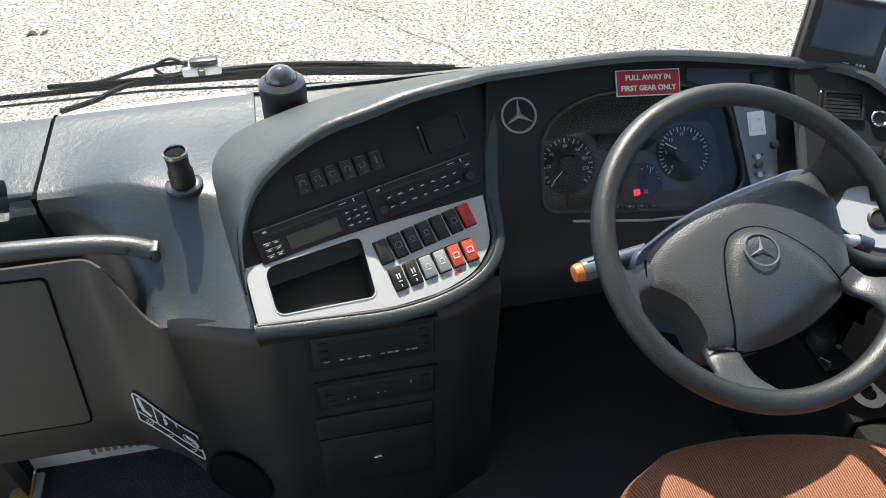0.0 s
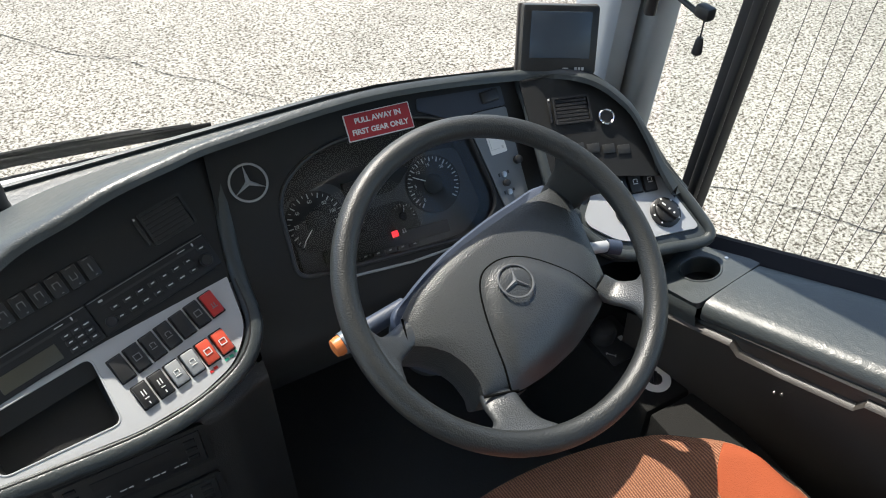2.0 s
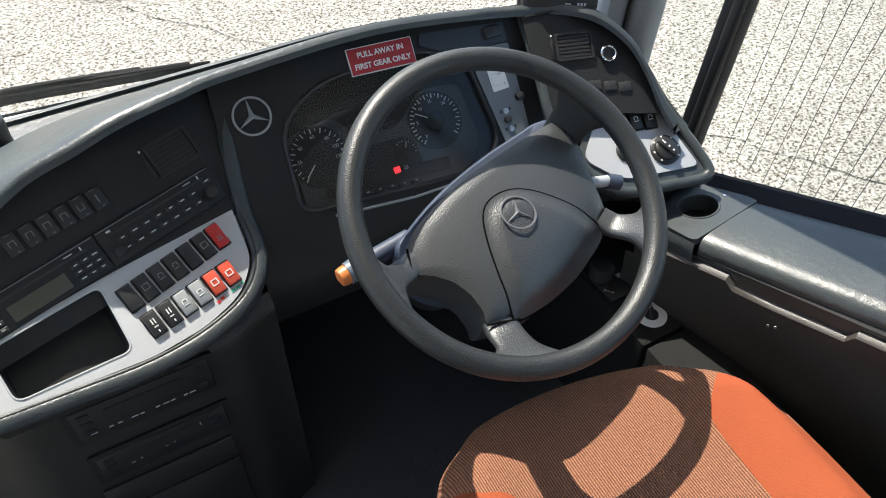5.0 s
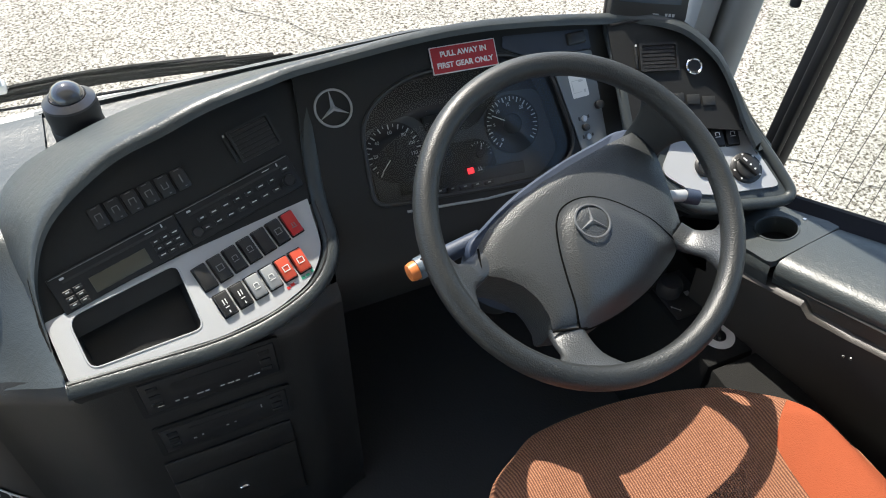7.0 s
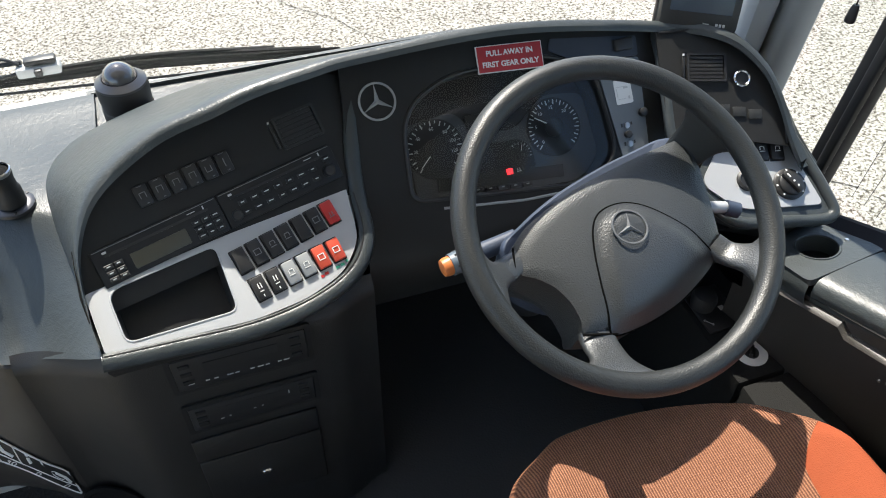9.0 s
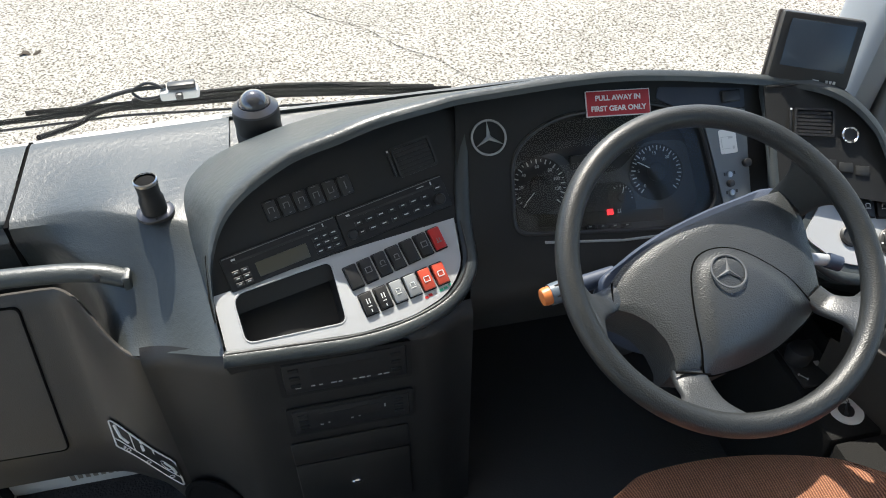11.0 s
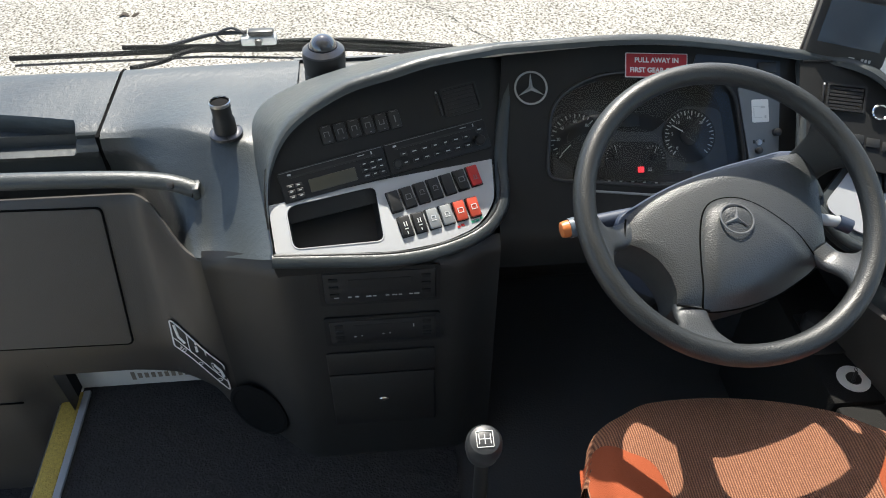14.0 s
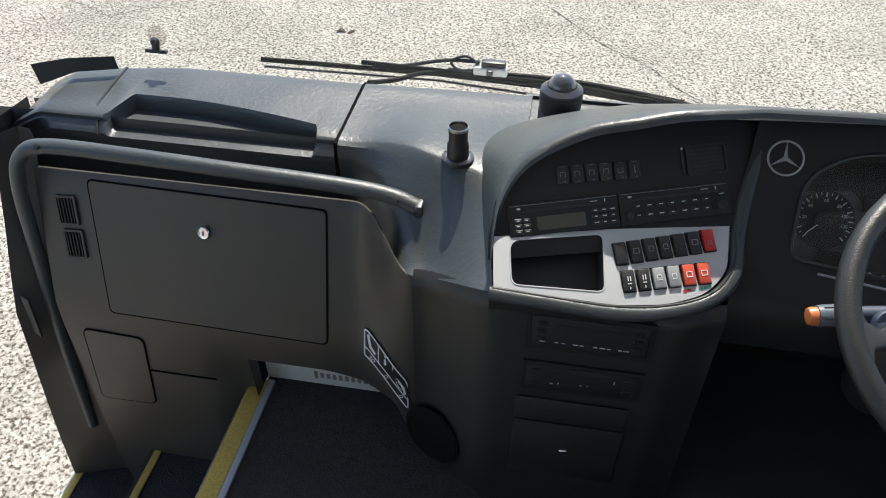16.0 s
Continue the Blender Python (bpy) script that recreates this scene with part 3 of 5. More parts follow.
part("side_filler", box((1.19, 0.25, 0.33), (0.02, 0.50, 0.44), 0.004), BLACK, dash)
part("under_right", loft([[(0.80, 0.23, 0.77), (1.10, 0.06, 0.64)], [(0.82, 0.30, 0.55), (1.15, 0.16, 0.50)], [(0.9, 0.5, 0.3), (1.2, 0.4, 0.3)]]), BLACK, dash)
part("kick_plate", box((-0.425, 0.348, 0.165), (0.41, 0.006, 0.085), 0.002), PLATE, dash, "cream kick plate with worn lettering")
for k in range(13):
    part("kick_mark", bars([(-0.455 + 0.0150 * k, 0.002, 0.0085, 0.025 if k in (0, 9) else 0.016)], -0.001, 0.001, Matrix.Translation((-0.035, 0.3442, 0.160)) @ pose(0, 0, 0, 90, 0, 0)), BROWNMARK, dash, "worn brown printed bar", smooth=False)

# glovebox
glove = thing("glovebox", "dark grey plastic glovebox door with a chrome lock", "glovebox", face((-0.75, 0.313, 0.51), (0, -0.958, 0.287)))
goutline = rounded([(-0.158, -0.143), (0.327, -0.152), (0.327, 0.148), (-0.171, 0.157)], 0.012)
part("shadow_gap", plate(rounded([(-0.1608, -0.1462), (0.3300, -0.1552), (0.3300, 0.1512), (-0.1740, 0.1602)], 0.013), -0.004, 0.0033), GAP, glove)
part("door", plate(goutline, 0.0, 0.0036), TRIM, glove)
lock = part("lock", lathe([(0.0135, 0.003), (0.0135, 0.011), (0.0115, 0.013), (0.0085, 0.0125)], 24, Matrix.Translation((0.074, 0.074, 0))), CHROME, glove, "round chrome lock")
part("keyhole", box((0.074, 0.074, 0.0132), (0.002, 0.009, 0.002)), BLACK, lock)
hatch = thing("small_hatch", "small dark plastic service hatch with rounded corners", "hatch", face((-0.93, 0.266, 0.19), (0, -1, 0)))
part("shadow_gap", plate(rounded([(-0.0905, -0.1285), (0.0528, -0.1258), (0.0788, 0.1127), (-0.0658, 0.1197)], 0.019), -0.003, 0.0013), GAP, hatch)
part("door", plate(rounded([(-0.088, -0.126), (0.050, -0.123), (0.076, 0.110), (-0.063, 0.117)], 0.018), -0.002, 0.0016), TRIM, hatch)
part("panel_line", box((-0.78, 0.2665, 0.192), (0.16, 0.003, 0.003)), GAP, dash)

# two small air vents beside the glovebox
for cx, cy in ((-0.226, 0.086), (-0.219, 0.011)):
    vent = thing("air_vent", "small black slatted air vent in the panel", "air vent", face((-0.75, 0.313, 0.51), (0, -0.958, 0.287)) @ pose(cx, cy, 0.0, 0, 0, 3), "panel air vents")
    part("frame", plate(rrect(0.046, 0.066, 0.005), 0.0, 0.006, [rrect(0.036, 0.056, 0.003)]), BLACK, vent)
    part("backing", plate(rrect(0.038, 0.058, 0.003), -0.002, 0.001), BLACK, vent)
    for j in range(5):
        part("slat", box((-0.014 + 0.007 * j, 0, 0.003), (0.0022, 0.054, 0.006)), FASCIA, vent, smooth=False)

# grab rail along the panel and down beside the door
rail = thing("grab_rail", "dark grey plastic grab rail with screw plugs", "grab rail")
path = spline([(-0.236, 0.338, 0.698), (-0.29, 0.348, 0.712), (-0.385, 0.350, 0.722), (-0.60, 0.345, 0.734), (-0.80, 0.345, 0.742), (-0.97, 0.345, 0.744), (-1.03, 0.338, 0.724), (-1.054, 0.325, 0.66), (-1.065, 0.31, 0.50), (-1.09, 0.30, 0.21), (-1.115, 0.30, -0.11)], 80)
part("rail", tube(path, 0.0175, 18, flat=0.85), DASH, rail)
part("end_cap", box((-0.232, 0.339, 0.696), (0.014, 0.036, 0.032), 0.004), DASH, rail)
for q in ((-0.276, 0.331, 0.714), (-0.985, 0.330, 0.750)):
    part("screw_plug", lathe([(0.0065, 0), (0.0065, 0.004), (0.004, 0.005)], 16, face(q, (0, -0.7, 0.7))), BLACK, rail, "black screw plug")

# door-side pillar trim at the far left
rows = []
for j in range(13):
    t = j / 12
    z = 0.735 - 1.2 * t
    xo, yo = -1.135 - 0.10 * smooth01(t, 0, 1), 0.43 - 0.09 * t
    rows.append([(-1.03, panel_y(-1.03, z) + 0.004, z), (-1.055, panel_y(-1.03, z) + 0.03, z), (-1.085, panel_y(-1.03, z) + 0.035, z), (xo + 0.02, panel_y(-1.03, z) - 0.01, z), (xo, yo - 0.06, z), (xo - 0.01, yo, z), (xo, yo + 0.1, z)])
part("door_side_trim", loft(rows), TRIM, dash, "dark plastic trim beside the entry door")
part("trim_joint", box((0, 0, 0), (0.026, 0.006, 0.13), 0.003, Matrix.Translation((-1.108, 0.262, 0.33)) @ pose(0, 0, 0, 0, 8, -20)), FASCIA, dash)

# speaker and capacity sign on the sweep of the panel
GRILLE = material("speaker_mesh", (0.006, 0.006, 0.006), 0.85, grain=0.0006, grain_size=0.003, spec=0.12)
spk = thing("speaker_grille", "round black perforated speaker grille", "speaker", face((-0.180, 0.181, 0.226), (-0.45, -0.88, 0.1)) @ Matrix.Diagonal((1.12, 1.12, 0.75, 1)))
part("ring", lathe([(0.062, 0.0), (0.062, 0.006), (0.055, 0.009), (0.052, 0.006)], 40), GRILLE, spk)
part("mesh", lathe([(0.054, 0.003), (0.03, 0.001), (0.004, 0.0005)], 32), GRILLE, spk)


def sign_pt(u, v):
    """u across and v up the sticker, on the curved panel."""
    x = -0.339 + 0.101 * u
    z = 0.355 - 0.114 * u ** 1.25 + (0.068 + 0.026 * u) * v
    return (x - 0.0012, panel_y(x, z) - 0.0036, z)


sticker = thing("capacity_sign", "black sticker with white seat and passenger symbols, 30 seats", "sticker")
part("backing", loft([[sign_pt(i / 12, j / 4) for j in range(5)] for i in range(13)]), FASCIA, sticker)
border = [(p[0], p[1]) for p in rounded([(0.015, 0.03), (0.985, 0.03), (0.985, 0.97), (0.015, 0.97)], 0.08, 4)]
border = [(a[0] + (c[0] - a[0]) * k / 6, a[1] + (c[1] - a[1]) * k / 6) for a, c in zip(border, border[1:] + border[:1]) for k in range(6)]
part("border", tube([sign_pt(*p) for p in border], 0.0017, 6, closed=True), WHITE, sticker)
for name, pts in (("divider", [(0.34, 0.03), (0.34, 0.97)]), ("divider", [(0.67, 0.03), (0.67, 0.97)]), ("divider", [(0.02, 0.36), (0.98, 0.36)]),
                  ("seat_symbol", [(0.10, 0.88), (0.15, 0.55), (0.27, 0.52)]), ("standing_symbol", [(0.50, 0.82), (0.50, 0.62), (0.50, 0.42)]),
                  ("wheelchair_symbol", [(0.80, 0.88), (0.80, 0.66), (0.90, 0.62), (0.93, 0.46)])):
    pts = [(a[0] + (c[0] - a[0]) * k / 8, a[1] + (c[1] - a[1]) * k / 8) for a, c in zip(pts, pts[1:]) for k in range(8)] + pts[-1:]
    part(name, tube([sign_pt(*p) for p in pts], 0.0030 if "symbol" in name else 0.0013, 6), WHITE, sticker)
part("wheelchair_wheel", tube([sign_pt(0.80 + 0.07 * math.cos(a), 0.56 + 0.13 * math.sin(a)) for a in (math.tau * k / 14 for k in range(14))], 0.0010, 6, closed=True), WHITE, sticker)
part("standing_head", tube([sign_pt(0.50 + 0.012 * math.cos(a), 0.90 + 0.02 * math.sin(a)) for a in (math.tau * k / 8 for k in range(8))], 0.0016, 6, closed=True), WHITE, sticker)


def on_sign(text, u, h):
    p, q = Vector(sign_pt(u - 0.05, 0.18)), Vector(sign_pt(u + 0.05, 0.18))
    d = (q - p).normalized()
    n = d.cross(Vector((0, 0, 1))).normalized()
    v = n.cross(d)
    mm = Matrix(((d.x, v.x, n.x, (p.x + q.x) / 2), (d.y, v.y, n.y, (p.y + q.y) / 2), (d.z, v.z, n.z, (p.z + q.z) / 2), (0, 0, 0, 1)))
    return letters(text, h, mm @ Matrix.Translation((0, 0, 0.0012)))


part("number", on_sign("30", 0.18, 0.019), WHITE, sticker)
part("number", on_sign("0", 0.50, 0.019), WHITE, sticker)
part("number", on_sign("0", 0.83, 0.019), WHITE, sticker)

# ---- centre console ----
CON = face((0.135, 0.200, 0.761), (0.10, -0.46, 0.88))
CONF = face((0.130, 0.228, 0.776), (0.153, -0.703, 0.695))   # the steeper radio fascia above the switches
console = thing("console", "angled black and silver centre console", "console", CON)
part("fascia", plate([(-0.224, -0.036), (-0.03, -0.026), (0.192, 0.002), (0.247, 0.172), (0.168, 0.196), (0.077, 0.198), (0.0, 0.186), (-0.059, 0.172), (-0.105, 0.150), (-0.150, 0.128), (-0.182, 0.098), (-0.209, 0.060), (-0.222, 0.0)], -0.010, -0.003, m=CON.inverted() @ CONF), FASCIA, console, "matt black fascia")
tray = rounded([(-0.190, -0.049), (-0.042, -0.066), (-0.034, 0.034), (-0.188, 0.027)], [0.014, 0.014, 0.014, 0.02])
silver = rounded([(-0.219, -0.055), (-0.125, -0.070), (-0.026, -0.088), (0.053, -0.089), (0.120, -0.074), (0.160, -0.035), (0.178, 0.046), (-0.026, 0.042), (-0.214, 0.034)],
                 [0.010, 0.02, 0.02, 0.02, 0.03, 0.02, 0.004, 0.002, 0.004])
part("switch_panel", plate(silver, -0.006, 0.0, [tray]), SILVER, console, "silver painted switch panel")
part("tray", dish(tray, -0.035, -0.002, 0.93), FASCIA, console, "deep black storage tray")
part("tray_lip", tube([(x, y, 0.0) for x, y in tray], 0.0014, 6, closed=True), SILVER, console)
lip = [(-0.226, -0.060), (-0.130, -0.080), (-0.03, -0.099), (0.055, -0.100), (0.128, -0.082), (0.172, -0.040), (0.190, 0.026)]
lip3 = [Vector((x, y, -0.004)) for x, y in lip] + [CON.inverted() @ CONF @ Vector(q) for q in ((0.203, 0.050, -0.002), (0.226, 0.115, -0.002), (0.246, 0.170, 0.0))]
part("surround", tube(spline(lip3, 60), 0.0125, 12, flat=0.8), DASH, console, "grained rounded rim")
part("rim_line", tube([(p.x, p.y, p.z) for p in spline([(x, y + 0.003, 0.004) for x, y in ((-0.222, -0.058), (-0.13, -0.076), (-0.03, -0.094), (0.055, -0.095), (0.125, -0.078), (0.168, -0.037), (0.184, 0.03))], 40)], 0.0016, 6), BLACK, console)


def skirt():
    rows = []
    for p in spline([(x, y, 0) for x, y in lip[:7]], 36):
        w = CON @ Vector((p.x, p.y - 0.006, -0.006))
        rows.append([w, Vector((w.x, w.y + 0.004, w.z - 0.02)), Vector((min(w.x, 0.303), max(w.y + 0.03, 0.13), 0.655))])
    return loft(rows)


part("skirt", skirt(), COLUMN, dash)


def radio(name, label, cx, cy, w, h, ang, lcd):
    ob = thing(name, label, "radio", CONF @ pose(cx, cy, -0.003, 0, 0, ang), "console radios")
    part("body", box((0, 0, 0.002), (w, h, 0.008), 0.002), FASCIA, ob)
    part("slot", box((0.0, h * 0.27, 0.0062), (w * 0.82, 0.0035, 0.001)), BLACK, ob, "disc slot")
    part("edge_line", box((0, h * 0.46, 0.0062), (w * 0.97, 0.0010, 0.001)), DIMMARK, ob)
    if lcd:
        part("display", box((-0.005, -0.008, 0.0062), (0.080, 0.022, 0.0016), 0.0007), LCD, ob, "unlit olive display")
        keys = [(x, y) for x in (-0.076, -0.062) for y in (-0.001, -0.010, -0.019)] + [(x, y) for x in (0.052, 0.066, 0.080) for y in (0.003, -0.007, -0.017)]
    else:
        keys = [(x, y) for x in (-0.062, -0.043, -0.024, -0.005, 0.014, 0.033, 0.052) for y in (0.002, -0.013)] + [(0.078, 0.008)]
        part("knob", lathe([(0.009, 0.006), (0.009, 0.014), (0.0075, 0.016)], 24, Matrix.Translation((0.074, -0.010, 0))), BLACK, ob)
        part("knob", lathe([(0.008, 0.006), (0.008, 0.012), (0.0065, 0.014)], 24, Matrix.Translation((-0.077, -0.012, 0))), BLACK, ob)
    for x, y in keys:
        k = part("key", box((x, y, 0.0065), (0.0125, 0.0075, 0.003), 0.001, seg=1), BLACK, ob, smooth=False)
        part("mark", box((x, y + 0.0005, 0.0082), (0.0070 if (x + y) * 1000 % 3 > 1 else 0.005, 0.0016, 0.0006)), GREYMARK, k, smooth=False)
    for q in ((-w * 0.40, h * 0.36, 0.006, 0.003), (w * 0.38, h * 0.36, 0.002, 0.005), (w * 0.28, h * 0.36, 0.012, 0.0012)):
        part("mark", bars([q], 0.006, 0.0067), GREYMARK, ob, smooth=False)
    return ob


radio("disc_player", "black in-dash disc player with a small olive display", -0.0985, 0.0325, 0.182, 0.052, 5.0, True)
radio("car_radio", "black in-dash radio with rows of keys and two knobs", 0.0850, 0.0485, 0.184, 0.052, 5.0, False)


def rocker(x, y, ang, mat, mark=None, name="rocker_switch", label="black rocker switch", frame_m=CON, w=0.0205, h=0.034, tip=8, bright=True):
    ob = thing(name, label, "switch", frame_m @ pose(x, y, 0.0, 0, 0, ang), "rocker switches")
    part("frame", plate(rrect(w + 0.0015, h + 0.003, 0.002), -0.002, 0.0012), BLACK, ob)
    part("rocker", box((0, 0, 0.004), (w - 0.0015, h - 0.0015, 0.009), 0.002, pose(0, 0, 0, tip, 0, 0)), mat, ob)
    if mark:
        part("symbol", bars(mark, 0.0088, 0.0094, pose(0, 0, 0, tip, 0, 0)), WHITE if bright else DIMMARK, ob)
    return ob


BUS_MARK = [(0, 0.004, 0.010, 0.0012), (0, -0.004, 0.010, 0.0012), (-0.0045, 0, 0.0012, 0.008), (0.0045, 0, 0.0012, 0.008)]
DOOR_MARK = [(-0.002, 0.003, 0.0015, 0.008), (0.002, 0.003, 0.0015, 0.008), (0, -0.005, 0.006, 0.0015), (0, -0.012, 0.0015, 0.004)]
ARC_MARK = [(0, 0.004, 0.006, 0.0012), (-0.0035, 0.001, 0.0012, 0.005), (0.0035, 0.001, 0.0012, 0.005), (0, -0.004, 0.009, 0.0012)]
TRI_MARK = [(0, -0.007, 0.009, 0.0012), (-0.002, -0.003, 0.0012, 0.006), (0.002, -0.003, 0.0012, 0.006)]
top_row = [(BLACK, None, "blank black switch cover"), (BLACK, BUS_MARK, "black rocker switch with a pale symbol"), (BLACK, ARC_MARK, "black rocker switch with a pale symbol"), (BLACK, ARC_MARK, "black rocker switch with a pale symbol"), (BLACK, None, "blank black switch cover"), (BLACK, BUS_MARK, "black rocker switch with a pale symbol"), (REDSW, TRI_MARK, "red hazard warning switch")]
for k, (mat, mark, label) in enumerate(top_row):
    t = k / 6
    rocker(-0.010 + 0.146 * t, -0.002 + 0.019 * t, 6, mat, mark, label=label, h=0.037, bright=False)
low_row = [(BLACK, DOOR_MARK, "black door switch with a white symbol"), (BLACK, DOOR_MARK, "black door switch with a white symbol"), (GREYSW, ARC_MARK, "grey rocker switch with a pale symbol"), (GREYSW, ARC_MARK, "grey rocker switch with a pale symbol"), (ORANGESW, BUS_MARK, "faded red door switch with symbol"), (ORANGESW, BUS_MARK, "bright orange-red door switch with symbol")]
for k, (mat, mark, label) in enumerate(low_row):
    t = k / 5
    rocker(-0.003 + 0.122 * t, -0.049 + 0.010 * t, 4, mat, mark, label=label, h=0.035)
for q in ((0.112, -0.064, 0.006, 0.004), (0.120, -0.063, 0.006, 0.004), (0.128, -0.060, 0.004, 0.004)):
    part("green_mark", bars([q], 0.0003, 0.0009), GREEN, console, "small green painted mark", smooth=False)
for q in ((0.086, -0.068, 0.005, 0.004), (0.093, -0.066, 0.006, 0.004)):
    part("red_mark", bars([q], 0.0003, 0.0009), REDSW, console, "small red painted mark", smooth=False)

# row of heater sliders and the upper vent
for k in range(6):
    t = k / 5
    s = thing("heater_control", "small black heater control with a pale symbol", "control", CONF @ pose(-0.098 + 0.119 * t, 0.100 + 0.007 * t, -0.003, 0, 0, 5), "heater controls")
    part("body", box((0, 0, 0.002), (0.019, 0.030, 0.006), 0.0015), BLACK, s)
    part("symbol", bars([(-0.004, 0, 0.001, 0.008), (0.004, 0, 0.001, 0.008), (0, 0.004 if k != 4 else -0.004, 0.008, 0.001)] if k < 5 else [(0, 0, 0.0016, 0.012)], 0.005, 0.0056), DIMMARK, s)
    for q in ((0.002, -0.012, 0.003, 0.0012), (0, 0.013, 0.008, 0.0008)):
        part("mark", bars([q], 0.005, 0.0055), DIMMARK, s, smooth=False)


def slat_vent(m, w, h, count):
    ob = thing("dash_air_vent", "black rectangular air vent with level slats", "air vent", m, "dash air vents")
    part("frame", plate(rrect(w, h, 0.004), -0.002, 0.004, [rrect(w - 0.008, h - 0.008, 0.003)]), BLACK, ob)
    part("backing", plate(rrect(w - 0.006, h - 0.006, 0.003), -0.006, -0.0025), BLACK, ob)
    for j in range(count):
        part("slat", box((0, -h / 2 + 0.008 + (h - 0.016) * j / (count - 1), 0.0), (w - 0.010, 0.0045, 0.003), m=None), BLACK, ob, smooth=False)
    part("slider", box((-w / 2 - 0.006, 0.0, 0.002), (0.004, h * 0.8, 0.004), 0.001), BLACK, ob)
    part("slider_mark", box((-w / 2 - 0.006, h * 0.42, 0.0045), (0.0028, 0.0034, 0.001)), WHITE, ob)
    return ob


slat_vent(CONF @ pose(0.142, 0.122, -0.003, 0, 0, 5), 0.068, 0.050, 6)

# audio units, drawer and lock in the column
FRONT = face((0.095, COLUMN_Y - 0.001, 0.60), (0, -1, 0))
for name, label, cy, h, marks in (("tape_player", "black in-dash tape unit in the dark column", 0.050, 0.070, 1), ("tacho_unit", "black recording unit in the dark column", -0.063, 0.058, 0)):
    ob = thing(name, label, "radio", FRONT @ Matrix.Translation((-0.002, cy, 0)), "column audio units")
    part("recess_frame", plate(rrect(0.206, h + 0.016, 0.006), 0.0, 0.004, [rrect(0.190, h, 0.003)]), FASCIA, ob)
    part("body", box((0, 0, 0.002), (0.189, h, 0.008), 0.002), BLACK, ob)
    part("display", box((0.0, h * 0.16, 0.0062), (0.105, 0.018, 0.001)), BLACK, ob)
    spots = [(x, -h * 0.30, 0.006 if k % 3 else 0.009, 0.0022) for k, x in enumerate((-0.075, -0.052, -0.040, -0.020, -0.010, 0.012, 0.024, 0.034, 0.052, 0.062))]
    if not marks:
        spots = [(-0.05, -0.012, 0.005, 0.0022), (-0.038, -0.010, 0.003, 0.003), (0.0, -0.008, 0.004, 0.0022), (0.012, -0.007, 0.003, 0.002), (0.055, 0.01, 0.002, 0.008)]
    for q in spots:
        part("mark", bars([q], 0.0062, 0.0068), GREYMARK, ob, smooth=False)
    for x in (-0.078, 0.078):
        for j in range(3):
            part("key", box((x, h * (0.30 - 0.26 * j), 0.0066), (0.016, 0.008, 0.003), 0.001, seg=1), FASCIA, ob, smooth=False)
drawer = thing("ash_drawer", "plastic drawer with a chrome lock, darkened for shade like the column", "drawer", FRONT @ Matrix.Translation((-0.01, -0.27, 0)))
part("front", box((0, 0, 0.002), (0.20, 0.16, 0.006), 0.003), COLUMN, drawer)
part("lock", lathe([(0.010, 0.005), (0.010, 0.008), (0.007, 0.010)], 20, Matrix.Translation((0.0, 0.005, 0)) @ Matrix.Diagonal((1, 0.5, 1, 1))), CHROME, drawer, "chrome lock")
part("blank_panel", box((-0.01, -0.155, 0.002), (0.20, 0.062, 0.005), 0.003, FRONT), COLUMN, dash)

# ---- instrument cluster ----
CL = face((0.615, 0.345, 0.859), (0, -0.743, 0.669))
cluster = thing("instrument_cluster", "black instrument binnacle with round dials behind glass", "instrument cluster", CL)
bin_out = rounded([(-0.218, -0.147), (0.089, -0.180), (0.144, -0.140), (0.128, -0.001), (0.052, 0.040), (-0.128, 0.034), (-0.205, -0.010)], [0.025, 0.03, 0.03, 0.03, 0.05, 0.05, 0.05], 6)
part("fascia", plate([(-0.316, -0.1912), (-0.173, -0.1912), (0.246, -0.1912), (0.262, -0.10), (0.263, 0.056), (0.098, 0.084), (-0.101, 0.084), (-0.286, 0.074)], -0.004, 0.0, [bin_out]), FASCIA, cluster, "matt black fascia")
part("lower_fascia", loft([[(x, -0.190, 0.0), (x, -0.215, 0.001), (x, -0.245, -0.006), (x, -0.275, -0.03), (x, -0.30, -0.07)] for x in (-0.316, -0.15, 0.0, 0.15, 0.246)]), FASCIA, cluster, "matt black lower fascia")
part("well", dish(bin_out, -0.066, 0.0, 0.985), FASCIA, cluster)
part("backing", plate([(-0.42, -0.05), (-0.24, -0.06), (-0.24, 0.082), (-0.42, 0.070)], -0.034, -0.026), FASCIA, cluster, "black backing between the fascias")
part("rim", tube([(x, y, 0.001) for x, y in bin_out], 0.0035, 8, closed=True), BLACK, cluster)
gl = part("glass", plate(bin_out, -0.008, -0.0065), DIALGLASS, cluster, "clear cluster glass", smooth=False)
gl.visible_shadow = False
dials = part("dial_carrier", plate(rrect(0.33, 0.17, 0.02, -0.04, -0.085), -0.0375, -0.036), DIAL, cluster, "black dial carrier")
dials.location = (0.010, 0.0, -0.028)
part("dial_bed", plate(rounded([(-0.204, -0.156), (0.084, -0.174), (0.129, -0.141), (0.118, -0.027), (0.046, -0.019), (-0.012, -0.066), (-0.083, -0.061), (-0.116, -0.017), (-0.201, -0.027)], 0.018), -0.034, -0.0315), DIALBED, dials, "grey dial carrier")


